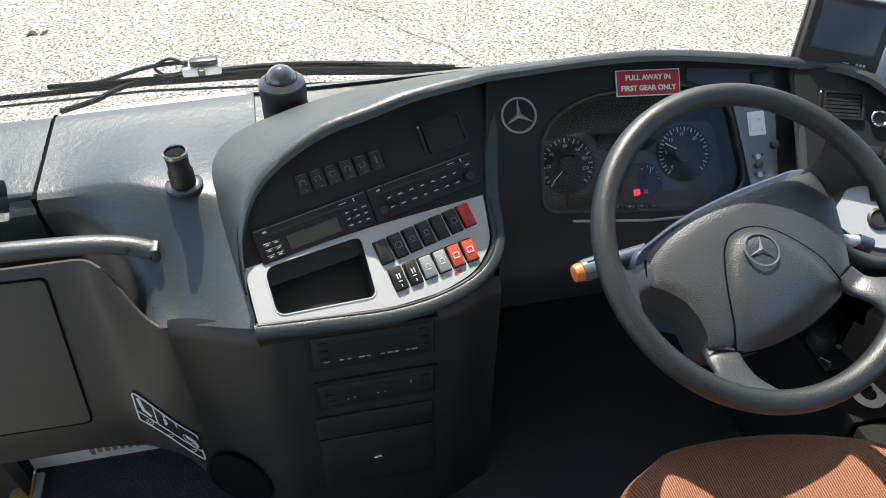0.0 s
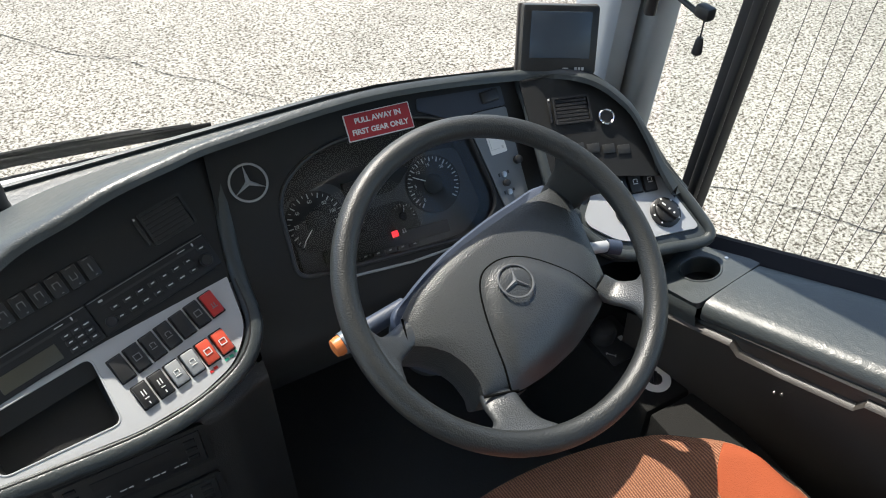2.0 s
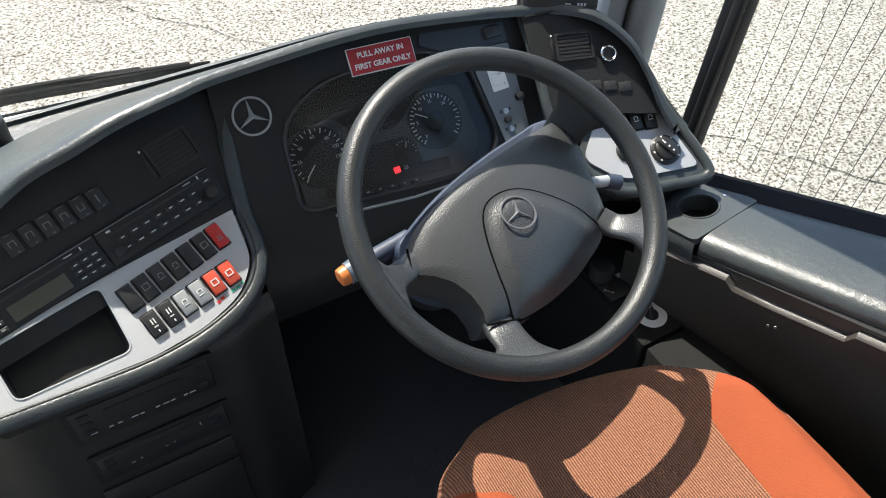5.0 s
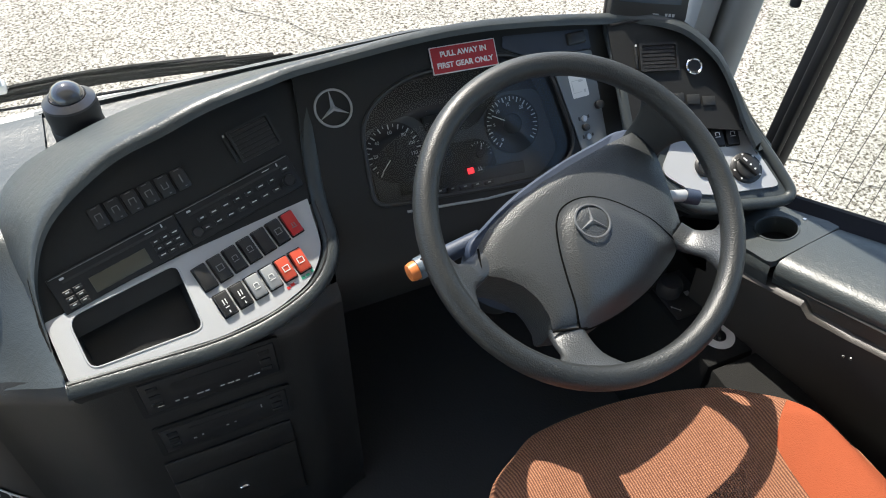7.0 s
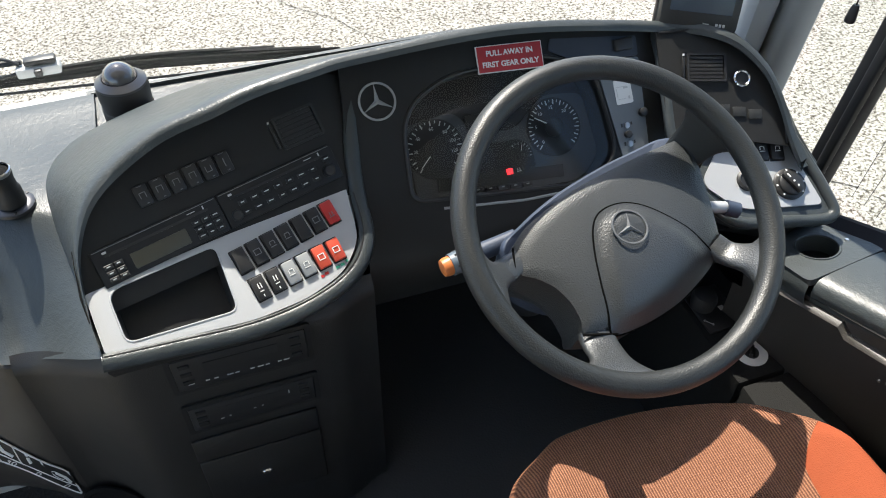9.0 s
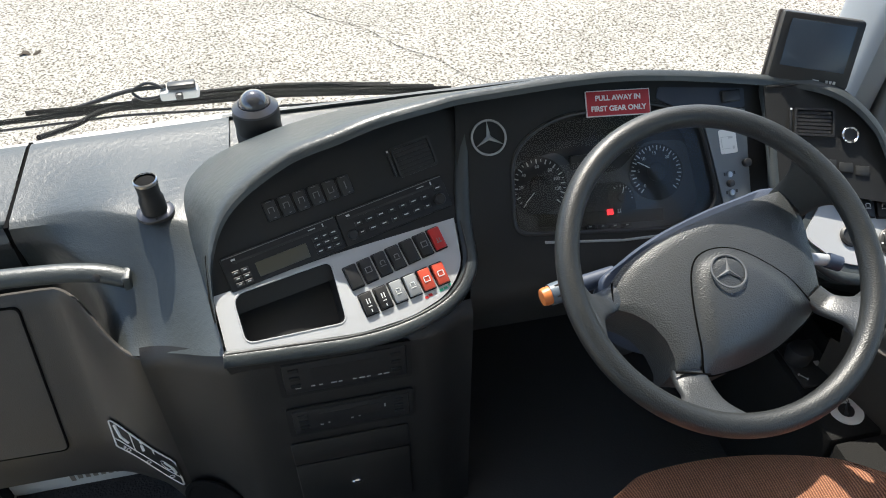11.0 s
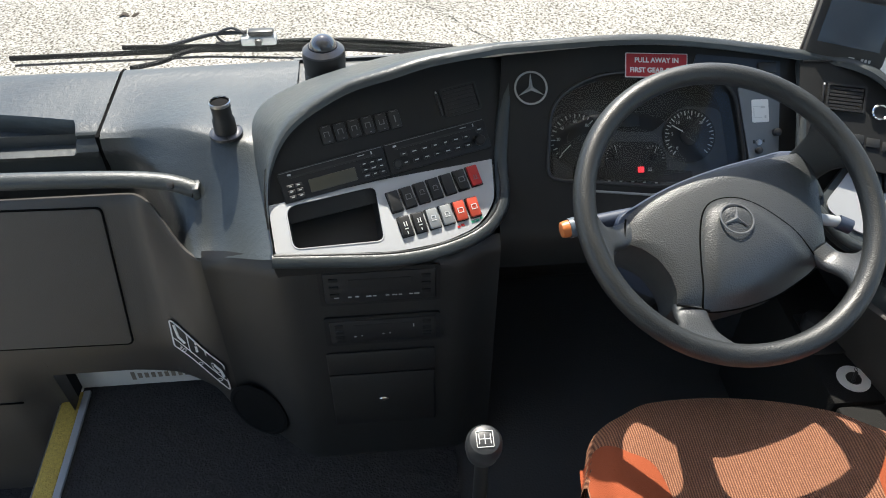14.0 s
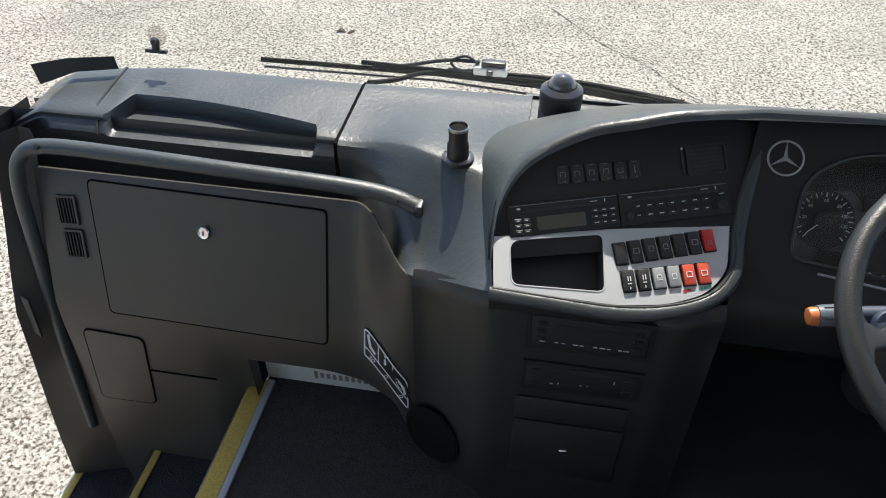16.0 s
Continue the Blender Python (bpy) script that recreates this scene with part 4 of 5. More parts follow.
def gauge(cx, cy, r, a0, a1, ticks, needle, numbers=()):
    g = part("gauge", lathe([(r, -0.031), (r, -0.0285), (r * 0.96, -0.028)], 40, Matrix.Translation((cx, cy, 0))), DIAL, dials, "black dial with pale ticks")
    for k in range(ticks + 1):
        a = radians(a0 + (a1 - a0) * k / ticks)
        long = 0.16 if k % 2 == 0 else 0.09
        part("tick", box((0, 0, 0), (r * long, r * 0.025 if k % 2 else r * 0.04, 0.0006), 0, Matrix.Translation((cx + r * (0.93 - long / 2) * math.cos(a), cy + r * (0.93 - long / 2) * math.sin(a), -0.0275)) @ pose(0, 0, 0, 0, 0, math.degrees(a))), GREYMARK, g, smooth=False)
    a = radians(needle)
    part("needle", box((r * 0.36, 0, 0), (r * 0.85, r * 0.03, 0.0012), 0, Matrix.Translation((cx, cy, -0.0245)) @ pose(0, 0, 0, 0, 0, needle)), WHITE, g, "white needle")
    part("boss", lathe([(r * 0.34, -0.0275), (r * 0.34, -0.025), (r * 0.3, -0.0235)], 24, Matrix.Translation((cx, cy, 0))), DIAL, g)
    for text, deg in numbers:
        b = radians(deg)
        part("number", letters(text, r * 0.16, Matrix.Translation((cx + r * 0.66 * math.cos(b), cy + r * 0.66 * math.sin(b), -0.0272))), GREYMARK, g, smooth=False)
    return g


gauge(-0.159, -0.072, 0.050, 225, -45, 24, 222, [("20", 178), ("40", 140), ("60", 90), ("80", 48), ("100", 15), ("120", -15)])
gauge(0.055, -0.076, 0.050, 225, -45, 30, 148, [("0", 222), ("5", 172), ("10", 130), ("15", 90), ("20", 45)])
part("small_gauge_panel", plate(rounded([(-0.108, -0.132), (0.010, -0.136), (0.008, -0.100), (-0.010, -0.084), (-0.088, -0.080), (-0.106, -0.096)], [0.006, 0.006, 0.014, 0.014, 0.014, 0.014]), -0.0315, -0.0290), DIAL, dials, "black panel of the two small gauges")
gauge(-0.016, -0.111, 0.023, 120, -10, 8, 70)
gauge(-0.084, -0.107, 0.023, 190, 70, 8, 100)
part("trip_display", box((-0.069, -0.041, -0.029), (0.060, 0.024, 0.004), 0.001), BLACK, dials, "unlit trip display")
part("lower_strip", box((-0.043, -0.146, -0.0275), (0.225, 0.022, 0.004), 0.001, pose(0, 0, 0, 0, 0, -5)), DIAL, dials)
part("warning_lamp", box((-0.041, -0.134, -0.024), (0.011, 0.010, 0.002), 0.0004), WARN, dials, "lit red warning lamp")
part("warning_lamp", bars([(-0.024, -0.137, 0.008, 0.0012), (-0.026, -0.134, 0.0012, 0.006), (-0.022, -0.134, 0.0012, 0.006)], -0.025, -0.0243), GREYMARK, dials, "unlit lamp symbol")
for k in range(5):
    part("push_button", box((-0.104 + 0.022 * k, -0.153 - 0.002 * k, -0.022), (0.017, 0.007, 0.008), 0.001), BLACK, dials)
    part("button_mark", box((-0.104 + 0.022 * k, -0.152 - 0.002 * k, -0.0175), (0.005, 0.002, 0.0006)), GREYMARK, dials, smooth=False)
part("trim_line", tube([(-0.17, -0.167, 0.0), (-0.035, -0.183, 0.002), (0.111, -0.187, 0.002)], 0.0022, 8), GREYSW, cluster, "pale trim line")
BLUEPLATE = material("blue_grey_plate", (0.15, 0.165, 0.175), 0.45, vary=0.08)
part("side_plate", plate(rounded([(0.134, -0.003), (0.152, -0.158), (0.201, -0.152), (0.2125, 0.008), (0.150, 0.012)], 0.005), 0.0, 0.003), BLUEPLATE, cluster, "blue-grey side plate")
# top of the side plate, split off and coloured dark for the hood's shadow
part("shaded_strip", plate(rounded([(0.055, 0.044), (0.131, 0.001), (0.149, 0.0145), (0.2128, 0.0105), (0.215, 0.043), (0.061, 0.062)], 0.004), 0.0, 0.0026), material("hood_shade_blue", (0.028, 0.036, 0.052), 0.5, vary=0.1), cluster, "upper part of the side plate, coloured dark for the hood's shadow")
part("small_switch", box((0.188, 0.032, 0.004), (0.034, 0.020, 0.010), 0.003), BLACK, cluster)
part("notice", plate(rrect(0.031, 0.041, 0.003, 0.173, -0.044), 0.003, 0.0038), WHITE, cluster, "small white notice")
part("notice_mark", bars([(0.170, -0.036, 0.020, 0.0008), (0.161, -0.046, 0.0008, 0.016), (0.178, -0.038, 0.008, 0.003), (0.168, -0.056, 0.016, 0.0008), (0.182, -0.055, 0.003, 0.005)], 0.0038, 0.0043), GREYMARK, cluster)
for y in (-0.100, -0.131):
    part("screw", lathe([(0.005, 0.003), (0.005, 0.005), (0.003, 0.0056)], 16, Matrix.Translation((0.168, y, 0))), STEEL, cluster, "small steel socket")
    for q in ((0.159, y + 0.001, 0.003, 0.006), (0.177, y + 0.002, 0.003, 0.005)):
        part("screw_mark", bars([q], 0.003, 0.0035), BLACK, cluster, smooth=False)
part("black_knob", lathe([(0.006, 0.0), (0.006, 0.010), (0.004, 0.011)], 16, Matrix.Translation((0.166, -0.115, 0))), BLACK, cluster)
part("black_knob", lathe([(0.007, 0.0), (0.007, 0.012), (0.005, 0.013)], 16, Matrix.Translation((0.200, -0.084, 0))), BLACK, cluster)

sign = thing("warning_sign", "red plastic sign reading pull away in first gear only", "sign", CL @ pose(-0.013, 0.0445, 0.003, 0, 0, -3.5))
part("board", plate(rrect(0.112, 0.043, 0.001), -0.001, 0.0015), WHITE, sign, "white-edged board", smooth=False)
part("red_face", plate(rrect(0.109, 0.040, 0.001), 0.0015, 0.0021), REDSIGN, sign, "red face", smooth=False)
part("lettering", letters("PULL AWAY IN", 0.0118, Matrix.Translation((0, 0.0085, 0.0023)), bold=0.0004), WHITE, sign, "white capital letters", smooth=False)
part("lettering", letters("FIRST GEAR ONLY", 0.0118, Matrix.Translation((0, -0.0090, 0.0023)), bold=0.0004), WHITE, sign, "white capital letters", smooth=False)


def emblem(m, r, mat, parent=None):
    """A ring with three spokes."""
    ob = thing("round_emblem", "silver ring emblem with three slim spokes", "emblem", m) if parent is None else part("emblem", tube([(r * math.cos(a), r * math.sin(a), 0.001) for a in (math.tau * k / 40 for k in range(40))], r * 0.065, 8, closed=True, flat=0.7), mat, parent, "silver ring emblem")
    if parent is None:
        part("ring", tube([(r * math.cos(a), r * math.sin(a), 0.001) for a in (math.tau * k / 40 for k in range(40))], r * 0.065, 8, closed=True, flat=0.7), mat, ob)
    else:
        ob.matrix_local = m
    for k in range(3):
        a = radians(90 + 120 * k)
        d, s = Vector((math.cos(a), math.sin(a), 0)), Vector((-math.sin(a), math.cos(a), 0))
        b = bmesh.new()
        tip = b.verts.new(d * r)
        l, rr_, c = b.verts.new(s * r * 0.14), b.verts.new(-s * r * 0.14), b.verts.new((0, 0, r * 0.12))
        for f in ((tip, l, c), (tip, c, rr_), (tip, rr_, l), (l, rr_, c)):
            b.faces.new(f)
        part("spoke", b, mat, ob, smooth=False)
    return ob


emblem(CL @ Matrix.Translation((-0.239, 0.015, 0.002)), 0.028, EMBLEM)

# ---- right-hand panel ----
RP = face((0.96, 0.27, 0.86), (-0.2, -0.62, 0.76))
rpanel = thing("right_panel", "black side panel of the dash with vent and socket", "panel", RP)
part("fascia", plate(rounded([(-0.125, 0.066), (-0.02, 0.074), (0.030, 0.045), (0.066, 0.0), (0.086, -0.055), (0.094, -0.125), (-0.108, -0.100)], [0.004, 0.03, 0.03, 0.03, 0.03, 0.004, 0.004]), -0.006, -0.001), FASCIA, rpanel)
slat_vent(RP @ Matrix.Translation((-0.042, 0.006, 0.0)), 0.066, 0.048, 6)
sock = thing("power_socket", "round power socket with a chrome ring", "socket", RP @ Matrix.Translation((0.016, -0.013, 0)))
part("ring", lathe([(0.0145, 0.0), (0.0145, 0.005), (0.0125, 0.0065), (0.0105, 0.005), (0.0105, 0.0)], 32, cap=False), CHROME, sock)
part("bore", lathe([(0.0105, 0.003), (0.0100, 0.0015), (0.001, 0.0012)], 24), BLACK, sock)
BLANKMAT = material("blank_cover_grey", (0.024, 0.025, 0.025), 0.5, vary=0.1)
for k in range(4):
    part("switch_blank", box((-0.0425 + 0.0265 * k, -0.060 - 0.004 * k, 0.001), (0.022, 0.016, 0.0016), 0.0006), BLANKMAT, rpanel, "dark grey blank switch cover")
part("panel_rim", tube([(p.x, p.y, p.z) for p in spline([(-0.120, 0.064, 0), (-0.02, 0.072, 0), (0.030, 0.043, 0), (0.064, 0.0, 0), (0.084, -0.055, 0), (0.090, -0.12, 0)], 30)], 0.0022, 6), BLACK, rpanel)
part("divider", tube([(0.872, 0.385, 0.895), (0.862, 0.335, 0.868), (0.850, 0.275, 0.825), (0.838, 0.225, 0.785), (0.862, 0.170, 0.742)], 0.010, 12, flat=0.8), DASH, dash, "grey rounded rib between the panels")

KP = face((1.03, 0.09, 0.722), (-0.1, -0.45, 0.88))
kpanel = thing("light_switch_panel", "silver panel with a rotary light switch", "panel", KP)
kout = rounded([(-0.175, 0.030), (-0.118, -0.020), (0.026, -0.020), (-0.016, 0.104), (-0.120, 0.112)], [0.02, 0.03, 0.012, 0.004, 0.004])
part("silver_face", plate(kout, -0.006, 0.0), SILVER, kpanel, "silver painted face")
part("body", plate(rounded([(-0.190, 0.028), (-0.125, -0.040), (0.046, -0.046), (0.034, 0.02), (-0.008, 0.125), (-0.125, 0.125)], [0.03, 0.03, 0.02, 0.02, 0.01, 0.01]), -0.045, -0.004), DASH, kpanel, "grained dark body")
part("front_rim", tube([(p.x, p.y, p.z) for p in spline([(-0.185, 0.025, -0.006), (-0.128, -0.035, -0.008), (-0.04, -0.042, -0.008), (0.038, -0.040, -0.006), (0.034, 0.01, -0.004), (0.0, 0.10, -0.002)], 40)], 0.010, 10), DASH, kpanel)
for k in range(3):
    rocker(-0.090 + 0.027 * k, 0.083 - 0.001 * k, 0, BLACK, ARC_MARK, label="black rocker switch with a pale symbol", frame_m=KP, w=0.024, h=0.038)
knob = thing("rotary_light_switch", "round black rotary light switch with white marks", "switch", KP @ Matrix.Translation((-0.026, 0.018, 0)))
part("base", lathe([(0.027, 0.0), (0.027, 0.004), (0.024, 0.006)], 36), BLACK, knob)
part("grip", box((0, 0, 0.011), (0.013, 0.042, 0.014), 0.004, pose(0, 0, 0, 0, 0, 35)), BLACK, knob)
part("collar", lathe([(0.021, 0.004), (0.020, 0.010), (0.017, 0.012)], 32), BLACK, knob)
for k in range(7):
    a = radians(-40 + 45 * k)
    part("mark", box((0.0235 * math.cos(a), 0.0235 * math.sin(a), 0.0062), (0.003, 0.003, 0.0006)), WHITE, knob, smooth=False)
part("pointer", bars([(0.0, -0.010, 0.003, 0.003), (0.0, 0.0, 0.003, 0.003), (0, 0.012, 0.0025, 0.008)], 0.0178, 0.0186, pose(0, 0, 0, 0, 0, 35)), WHITE, knob)
lockb = thing("ignition_lock", "round chrome-ringed lock in the silver panel", "lock", KP @ Matrix.Translation((-0.095, 0.030, 0)))
part("ring", lathe([(0.019, 0.0), (0.019, 0.004), (0.015, 0.006), (0.013, 0.003)], 32), BLACK, lockb)

# ---- steering wheel ----
WM = face((0.600, -0.005, 0.894), (0.02, -0.46, 0.838))
wheel = thing("steering_wheel", "large dark grey grained coach steering wheel with a dished hub", "steering wheel", WM)
RIM = 0.2105
bm = bmesh.new()
NR, NS = 144, 20
ring = []
for i in range(NR):
    a = math.tau * i / NR
    c = Vector((RIM * math.cos(a), RIM * math.sin(a), 0))
    d = Vector((math.cos(a), math.sin(a), 0))
    ring.append([bm.verts.new(c + d * 0.0158 * math.cos(w) + Vector((0, 0, 0.0165 * math.sin(w)))) for w in (math.tau * k / NS for k in range(NS))])
for i in range(NR):
    for k in range(NS):
        bm.faces.new((ring[i][k], ring[i][(k + 1) % NS], ring[(i + 1) % NR][(k + 1) % NS], ring[(i + 1) % NR][k]))
bmesh.ops.transform(bm, matrix=WM.inverted() @ face((0.597, -0.010, 0.889), (0.02, -0.495, 0.838)), verts=bm.verts)
part("rim", bm, WHEELMAT, wheel, "thick grained rim")


def pad_z(x, y):
    """Face of the dished hub: nearly flat, falling away at its rim and towards the driver."""
    fall = max(0.0, -0.082 + 0.405 * (x + 0.02) - y)
    return -0.042 - 0.45 * (x - 0.02) ** 2 - (0.5 if y > -0.05 else 0.9) * (y + 0.05) ** 2 - 4.0 * fall * fall


PADEDGE = rounded([(-0.139, 0.007), (-0.112, 0.028), (-0.065, 0.048), (-0.018, 0.062), (0.030, 0.072), (0.077, 0.081), (0.124, 0.089), (0.161, 0.094), (0.175, 0.086),
                   (0.172, 0.040), (0.163, -0.005), (0.159, -0.039), (0.161, -0.066), (0.148, -0.087), (0.126, -0.099), (0.100, -0.114), (0.066, -0.128), (0.020, -0.139),
                   (-0.016, -0.142), (-0.042, -0.139), (-0.089, -0.127), (-0.085, -0.111), (-0.090, -0.084), (-0.103, -0.059), (-0.122, -0.041), (-0.147, -0.027)], 0.006, 2)


def pillow(outline, centre, edge, lift, skirt_dz, flare=0.0):
    """A skin over an outline that follows pad_z, lifted by lift in its middle, with a rolled edge and a skirt."""
    cx, cy = centre
    rows = []
    for dz, grow in ((skirt_dz, 0.97), (skirt_dz * 0.55, 1.0), (-0.006, 1.0)):
        row = []
        for x, y in outline:
            low = flare * smooth01(-x - 0.4 * y, 0.045, 0.11) * (0.0 if dz == -0.006 else 1.0)
            row.append((cx + (x - cx) * grow - low * 0.55, cy + (y - cy) * grow - low * 0.83, pad_z(x, y) + dz))
        rows.append(row)
    for k in range(13):
        t = k / 12
        f = 1 - 0.022 * (1 - math.cos(min(t * 6, 1) * math.pi / 2)) if k < 2 else 0.985 * (1 - (k - 1) / 11) + 0.004
        z = edge * (1 - smooth01(1 - f, 0.0, 0.06)) + lift * smooth01(1 - f, 0.0, 0.35)
        rows.append([(cx + (x - cx) * f, cy + (y - cy) * f, pad_z(cx + (x - cx) * f, cy + (y - cy) * f) + z) for x, y in outline])
    b = loft(rows, closed=True)
    return b


part("hub_pad", pillow(PADEDGE, (0.02, -0.035), -0.004, 0.0, -0.078, 0.012), PADMAT, wheel, "broad grained hub pad")
HORN = spline([(-0.050, -0.136, 0), (-0.047, -0.105, 0), (-0.044, -0.072, 0), (-0.037, -0.032, 0), (-0.025, 0.002, 0), (-0.006, 0.019, 0), (0.026, 0.022, 0), (0.059, 0.008, 0), (0.098, -0.027, 0), (0.122, -0.058, 0),
               (0.138, -0.080, 0), (0.132, -0.093, 0), (0.100, -0.111, 0), (0.066, -0.126, 0), (0.020, -0.137, 0), (-0.016, -0.141, 0), (-0.040, -0.141, 0)], 84, True)
HORN = [(p.x, p.y) for p in HORN]
part("horn_pad", pillow(HORN, (0.025, -0.055), 0.001, 0.0065, -0.012), PADMAT, wheel, "raised horn pad")
part("horn_joint", tube([(x * 1.012 - 0.0003, y * 1.004, pad_z(x, y) - 0.0002) for x, y in HORN], 0.0015, 6, closed=True), GAP, wheel, "dark joint round the horn pad")
emblem(Matrix.Translation((0.019, -0.014, pad_z(0.019, -0.014) + 0.0070)) @ pose(0, 0, 0, -9, 0, -14), 0.0245, PADEMBLEM, wheel)


def spoke(ax, ay, w0, bx, by, w1, za=-0.067, zb=-0.012, mat=PADMAT, flare=0.030):
    """An arm from the pad (a) up to the rim (b), flaring where it meets the rim."""
    a, b = Vector((ax, ay, za)), Vector((bx, by, zb))
    d = Vector((bx - ax, by - ay, 0)).normalized()
    side = Vector((-d.y, d.x, 0))
    along = Vector((-by, bx, 0)).normalized()
    rows = []
    for k in range(21):
        t = k / 20
        s = side.lerp(along, smooth01(t, 0.2, 0.95)).normalized()
        w = w0 + (w1 - w0) * t + flare * smooth01(t, 0.50, 1.0) ** 2
        c = a + (b - a) * t
        c.z = za + (zb - za) * (0.2 * t + 0.8 * smooth01(t, 0.25, 1.0))
        curl = 0.010 * smooth01(t, 0.5, 1.0) ** 2
        rows.append([c + s * w * math.copysign(abs(math.cos(q)) ** 0.65, math.cos(q)) - d * curl * abs(math.cos(q)) * 0.6 + Vector((0, 0, 0.0115 * math.copysign(abs(math.sin(q)) ** 0.7, math.sin(q)))) for q in (math.tau * j / 24 for j in range(24))])
    return part("spoke", loft(rows, closed=True), mat, wheel, "grained spoke")


spoke(-0.128, -0.010, 0.017, -0.203, -0.036, 0.020)
spoke(0.146, -0.062, 0.017, 0.176, -0.118, 0.022, flare=0.024)
# upper right spoke: the darker rim material stands in for the shadow on it
spoke(0.146, 0.064, 0.022, 0.192, 0.090, 0.036, -0.088, -0.006, WHEELMAT, 0.02)
spoke(-0.062, -0.112, 0.0235, -0.080, -0.199, 0.028, -0.071)
for joint in ([(-0.139, 0.006), (-0.143, -0.010), (-0.147, -0.026)], [(0.162, -0.064), (0.156, -0.077), (0.148, -0.088)], [(-0.041, -0.140), (-0.065, -0.134), (-0.090, -0.128)]):
    part("spoke_joint", tube([(x, y, pad_z(x, y) + 0.0005) for x, y in joint], 0.0016, 6), GAP, wheel)

column = thing("steering_column", "plastic steering column shroud tinted blue for reflected sky", "steering column", WM)
SHROUDEDGE = [(p.x, p.y) for p in spline([(-0.142, 0.014, 0), (-0.105, 0.040, 0), (-0.041, 0.068, 0), (0.038, 0.090, 0), (0.108, 0.103, 0), (0.152, 0.109, 0), (0.168, 0.092, 0), (0.140, -0.02, 0), (0.08, -0.09, 0), (-0.04, -0.10, 0), (-0.12, -0.05, 0)], 66, True)]
rows = [[(x * f, y * f, zz) for x, y in SHROUDEDGE] for f, zz in ((0.80, -0.24), (0.93, -0.15), (1.0, -0.110), (1.0, -0.092), (0.985, -0.086), (0.95, -0.083), (0.6, -0.083), (0.1, -0.083))]
part("upper_shroud", loft(rows, closed=True), SHROUD, column, "upper shroud tinted blue for reflected sky")
part("tube_cover", lathe([(0.050, -0.42), (0.055, -0.24), (0.06, -0.20)], 28), BLACK, column)
stalk = thing("indicator_stalk", "grey column stalk with an amber tip", "stalk", WM)
p0, p1 = Vector((-0.110, 0.030, -0.106)), Vector((-0.208, 0.018, -0.108))
part("arm", tube([p0, p0.lerp(p1, 0.5), p1], 0.012, 12, taper=1.15), SHROUD, stalk)
COLLARM = material("blue_grey_collar", (0.10, 0.13, 0.16), 0.4, vary=0.1)
part("collar", tube([p0.lerp(p1, 0.62), p0.lerp(p1, 0.66), p0.lerp(p1, 0.80), p0.lerp(p1, 0.98), p0.lerp(p1, 1.02)], 0.0165, 20, taper=0.93), COLLARM, stalk, "blue-grey collar")
for k in range(6):
    a = math.tau * k / 6
    part("collar_rib", tube([p0.lerp(p1, 0.70) + Vector((0, 0.0160 * math.cos(a), 0.0160 * math.sin(a))), p0.lerp(p1, 0.96) + Vector((0, 0.0155 * math.cos(a), 0.0155 * math.sin(a)))], 0.0014, 6), BLACK, stalk)
tipm = WM.inverted() @ face(WM @ p0.lerp(p1, 1.0), (WM @ p1) - (WM @ p0))
part("tip", lathe([(0.0132, 0.0), (0.0134, 0.008), (0.0118, 0.0140), (0.0060, 0.0160)], 20, tipm), AMBER, stalk, "translucent amber tip")
stalk2 = thing("retarder_stalk", "silver column lever with a ribbed grey tip", "stalk", WM)
q0, q1 = Vector((0.12, 0.008, -0.09)), Vector((0.207, -0.016, -0.09))
part("arm", tube([q0, q1], 0.0090, 12), SILVER, stalk2)
part("tip", tube([q1, q1 + Vector((0.018, -0.010, 0))], 0.0115, 12), SHROUD, stalk2)

# ---- monitor on the dash ----
MON = face((0.92, 0.36, 0.94), (-0.35, -0.85, 0.40)) @ pose(0.016, 0.017, 0, 0, 0, -4)
mon = thing("monitor", "black reversing monitor with a dark blue-grey screen", "monitor", MON)
part("housing", box((0, 0, -0.012), (0.132, 0.114, 0.030), 0.006), BLACK, mon)
part("side_shell", box((0, 0, -0.026), (0.140, 0.116, 0.010), 0.004), material("brown_grey_shell", (0.10, 0.085, 0.075), 0.5), mon, "brown-grey rear shell")
part("screen", box((0.0, 0.008, 0.0035), (0.104, 0.076, 0.002), 0.0008), SCREEN, mon, "dark screen")
for q in ((0.012, -0.047, 0.010, 0.003), (0.030, -0.047, 0.004, 0.005), (0.036, -0.047, 0.004, 0.005), (0.042, -0.047, 0.004, 0.005)):
    part("mark", bars([q], 0.003, 0.0036), GREYMARK, mon, smooth=False)
part("foot", box((0.0, -0.062, -0.020), (0.07, 0.02, 0.03), 0.004), BLACK, mon)

# ---- side console by the driver's window ----
SP = face((1.054, -0.014, 0.666), (-0.05, 0.212, 0.975))
side = thing("side_console", "blue-grey plastic driver's side console with cup holder", "console", SP)
cup = [(0.012 + 0.037 * math.cos(a), -0.046 + 0.034 * math.sin(a)) for a in (math.tau * k / 32 for k in range(32))]
front = rounded([(0.085, -0.095), (-0.075, -0.110), (-0.060, 0.024), (0.099, 0.003)], [0.02, 0.004, 0.004, 0.014])
part("front_top", plate(front, -0.012, 0.0, [cup]), DASH, side, "grained top with a cup holder")
part("cup_well", dish(cup, -0.030, -0.001, 0.90), DASH, side, "round cup holder")
part("cup_rim", tube([(x, y, 0.0) for x, y in cup], 0.0022, 6, closed=True), DASH, side)
part("stud", lathe([(0.004, 0), (0.003, 0.002)], 12, Matrix.Translation((-0.040, -0.028, 0))), STEEL, side, "small bright stud")
rows = []
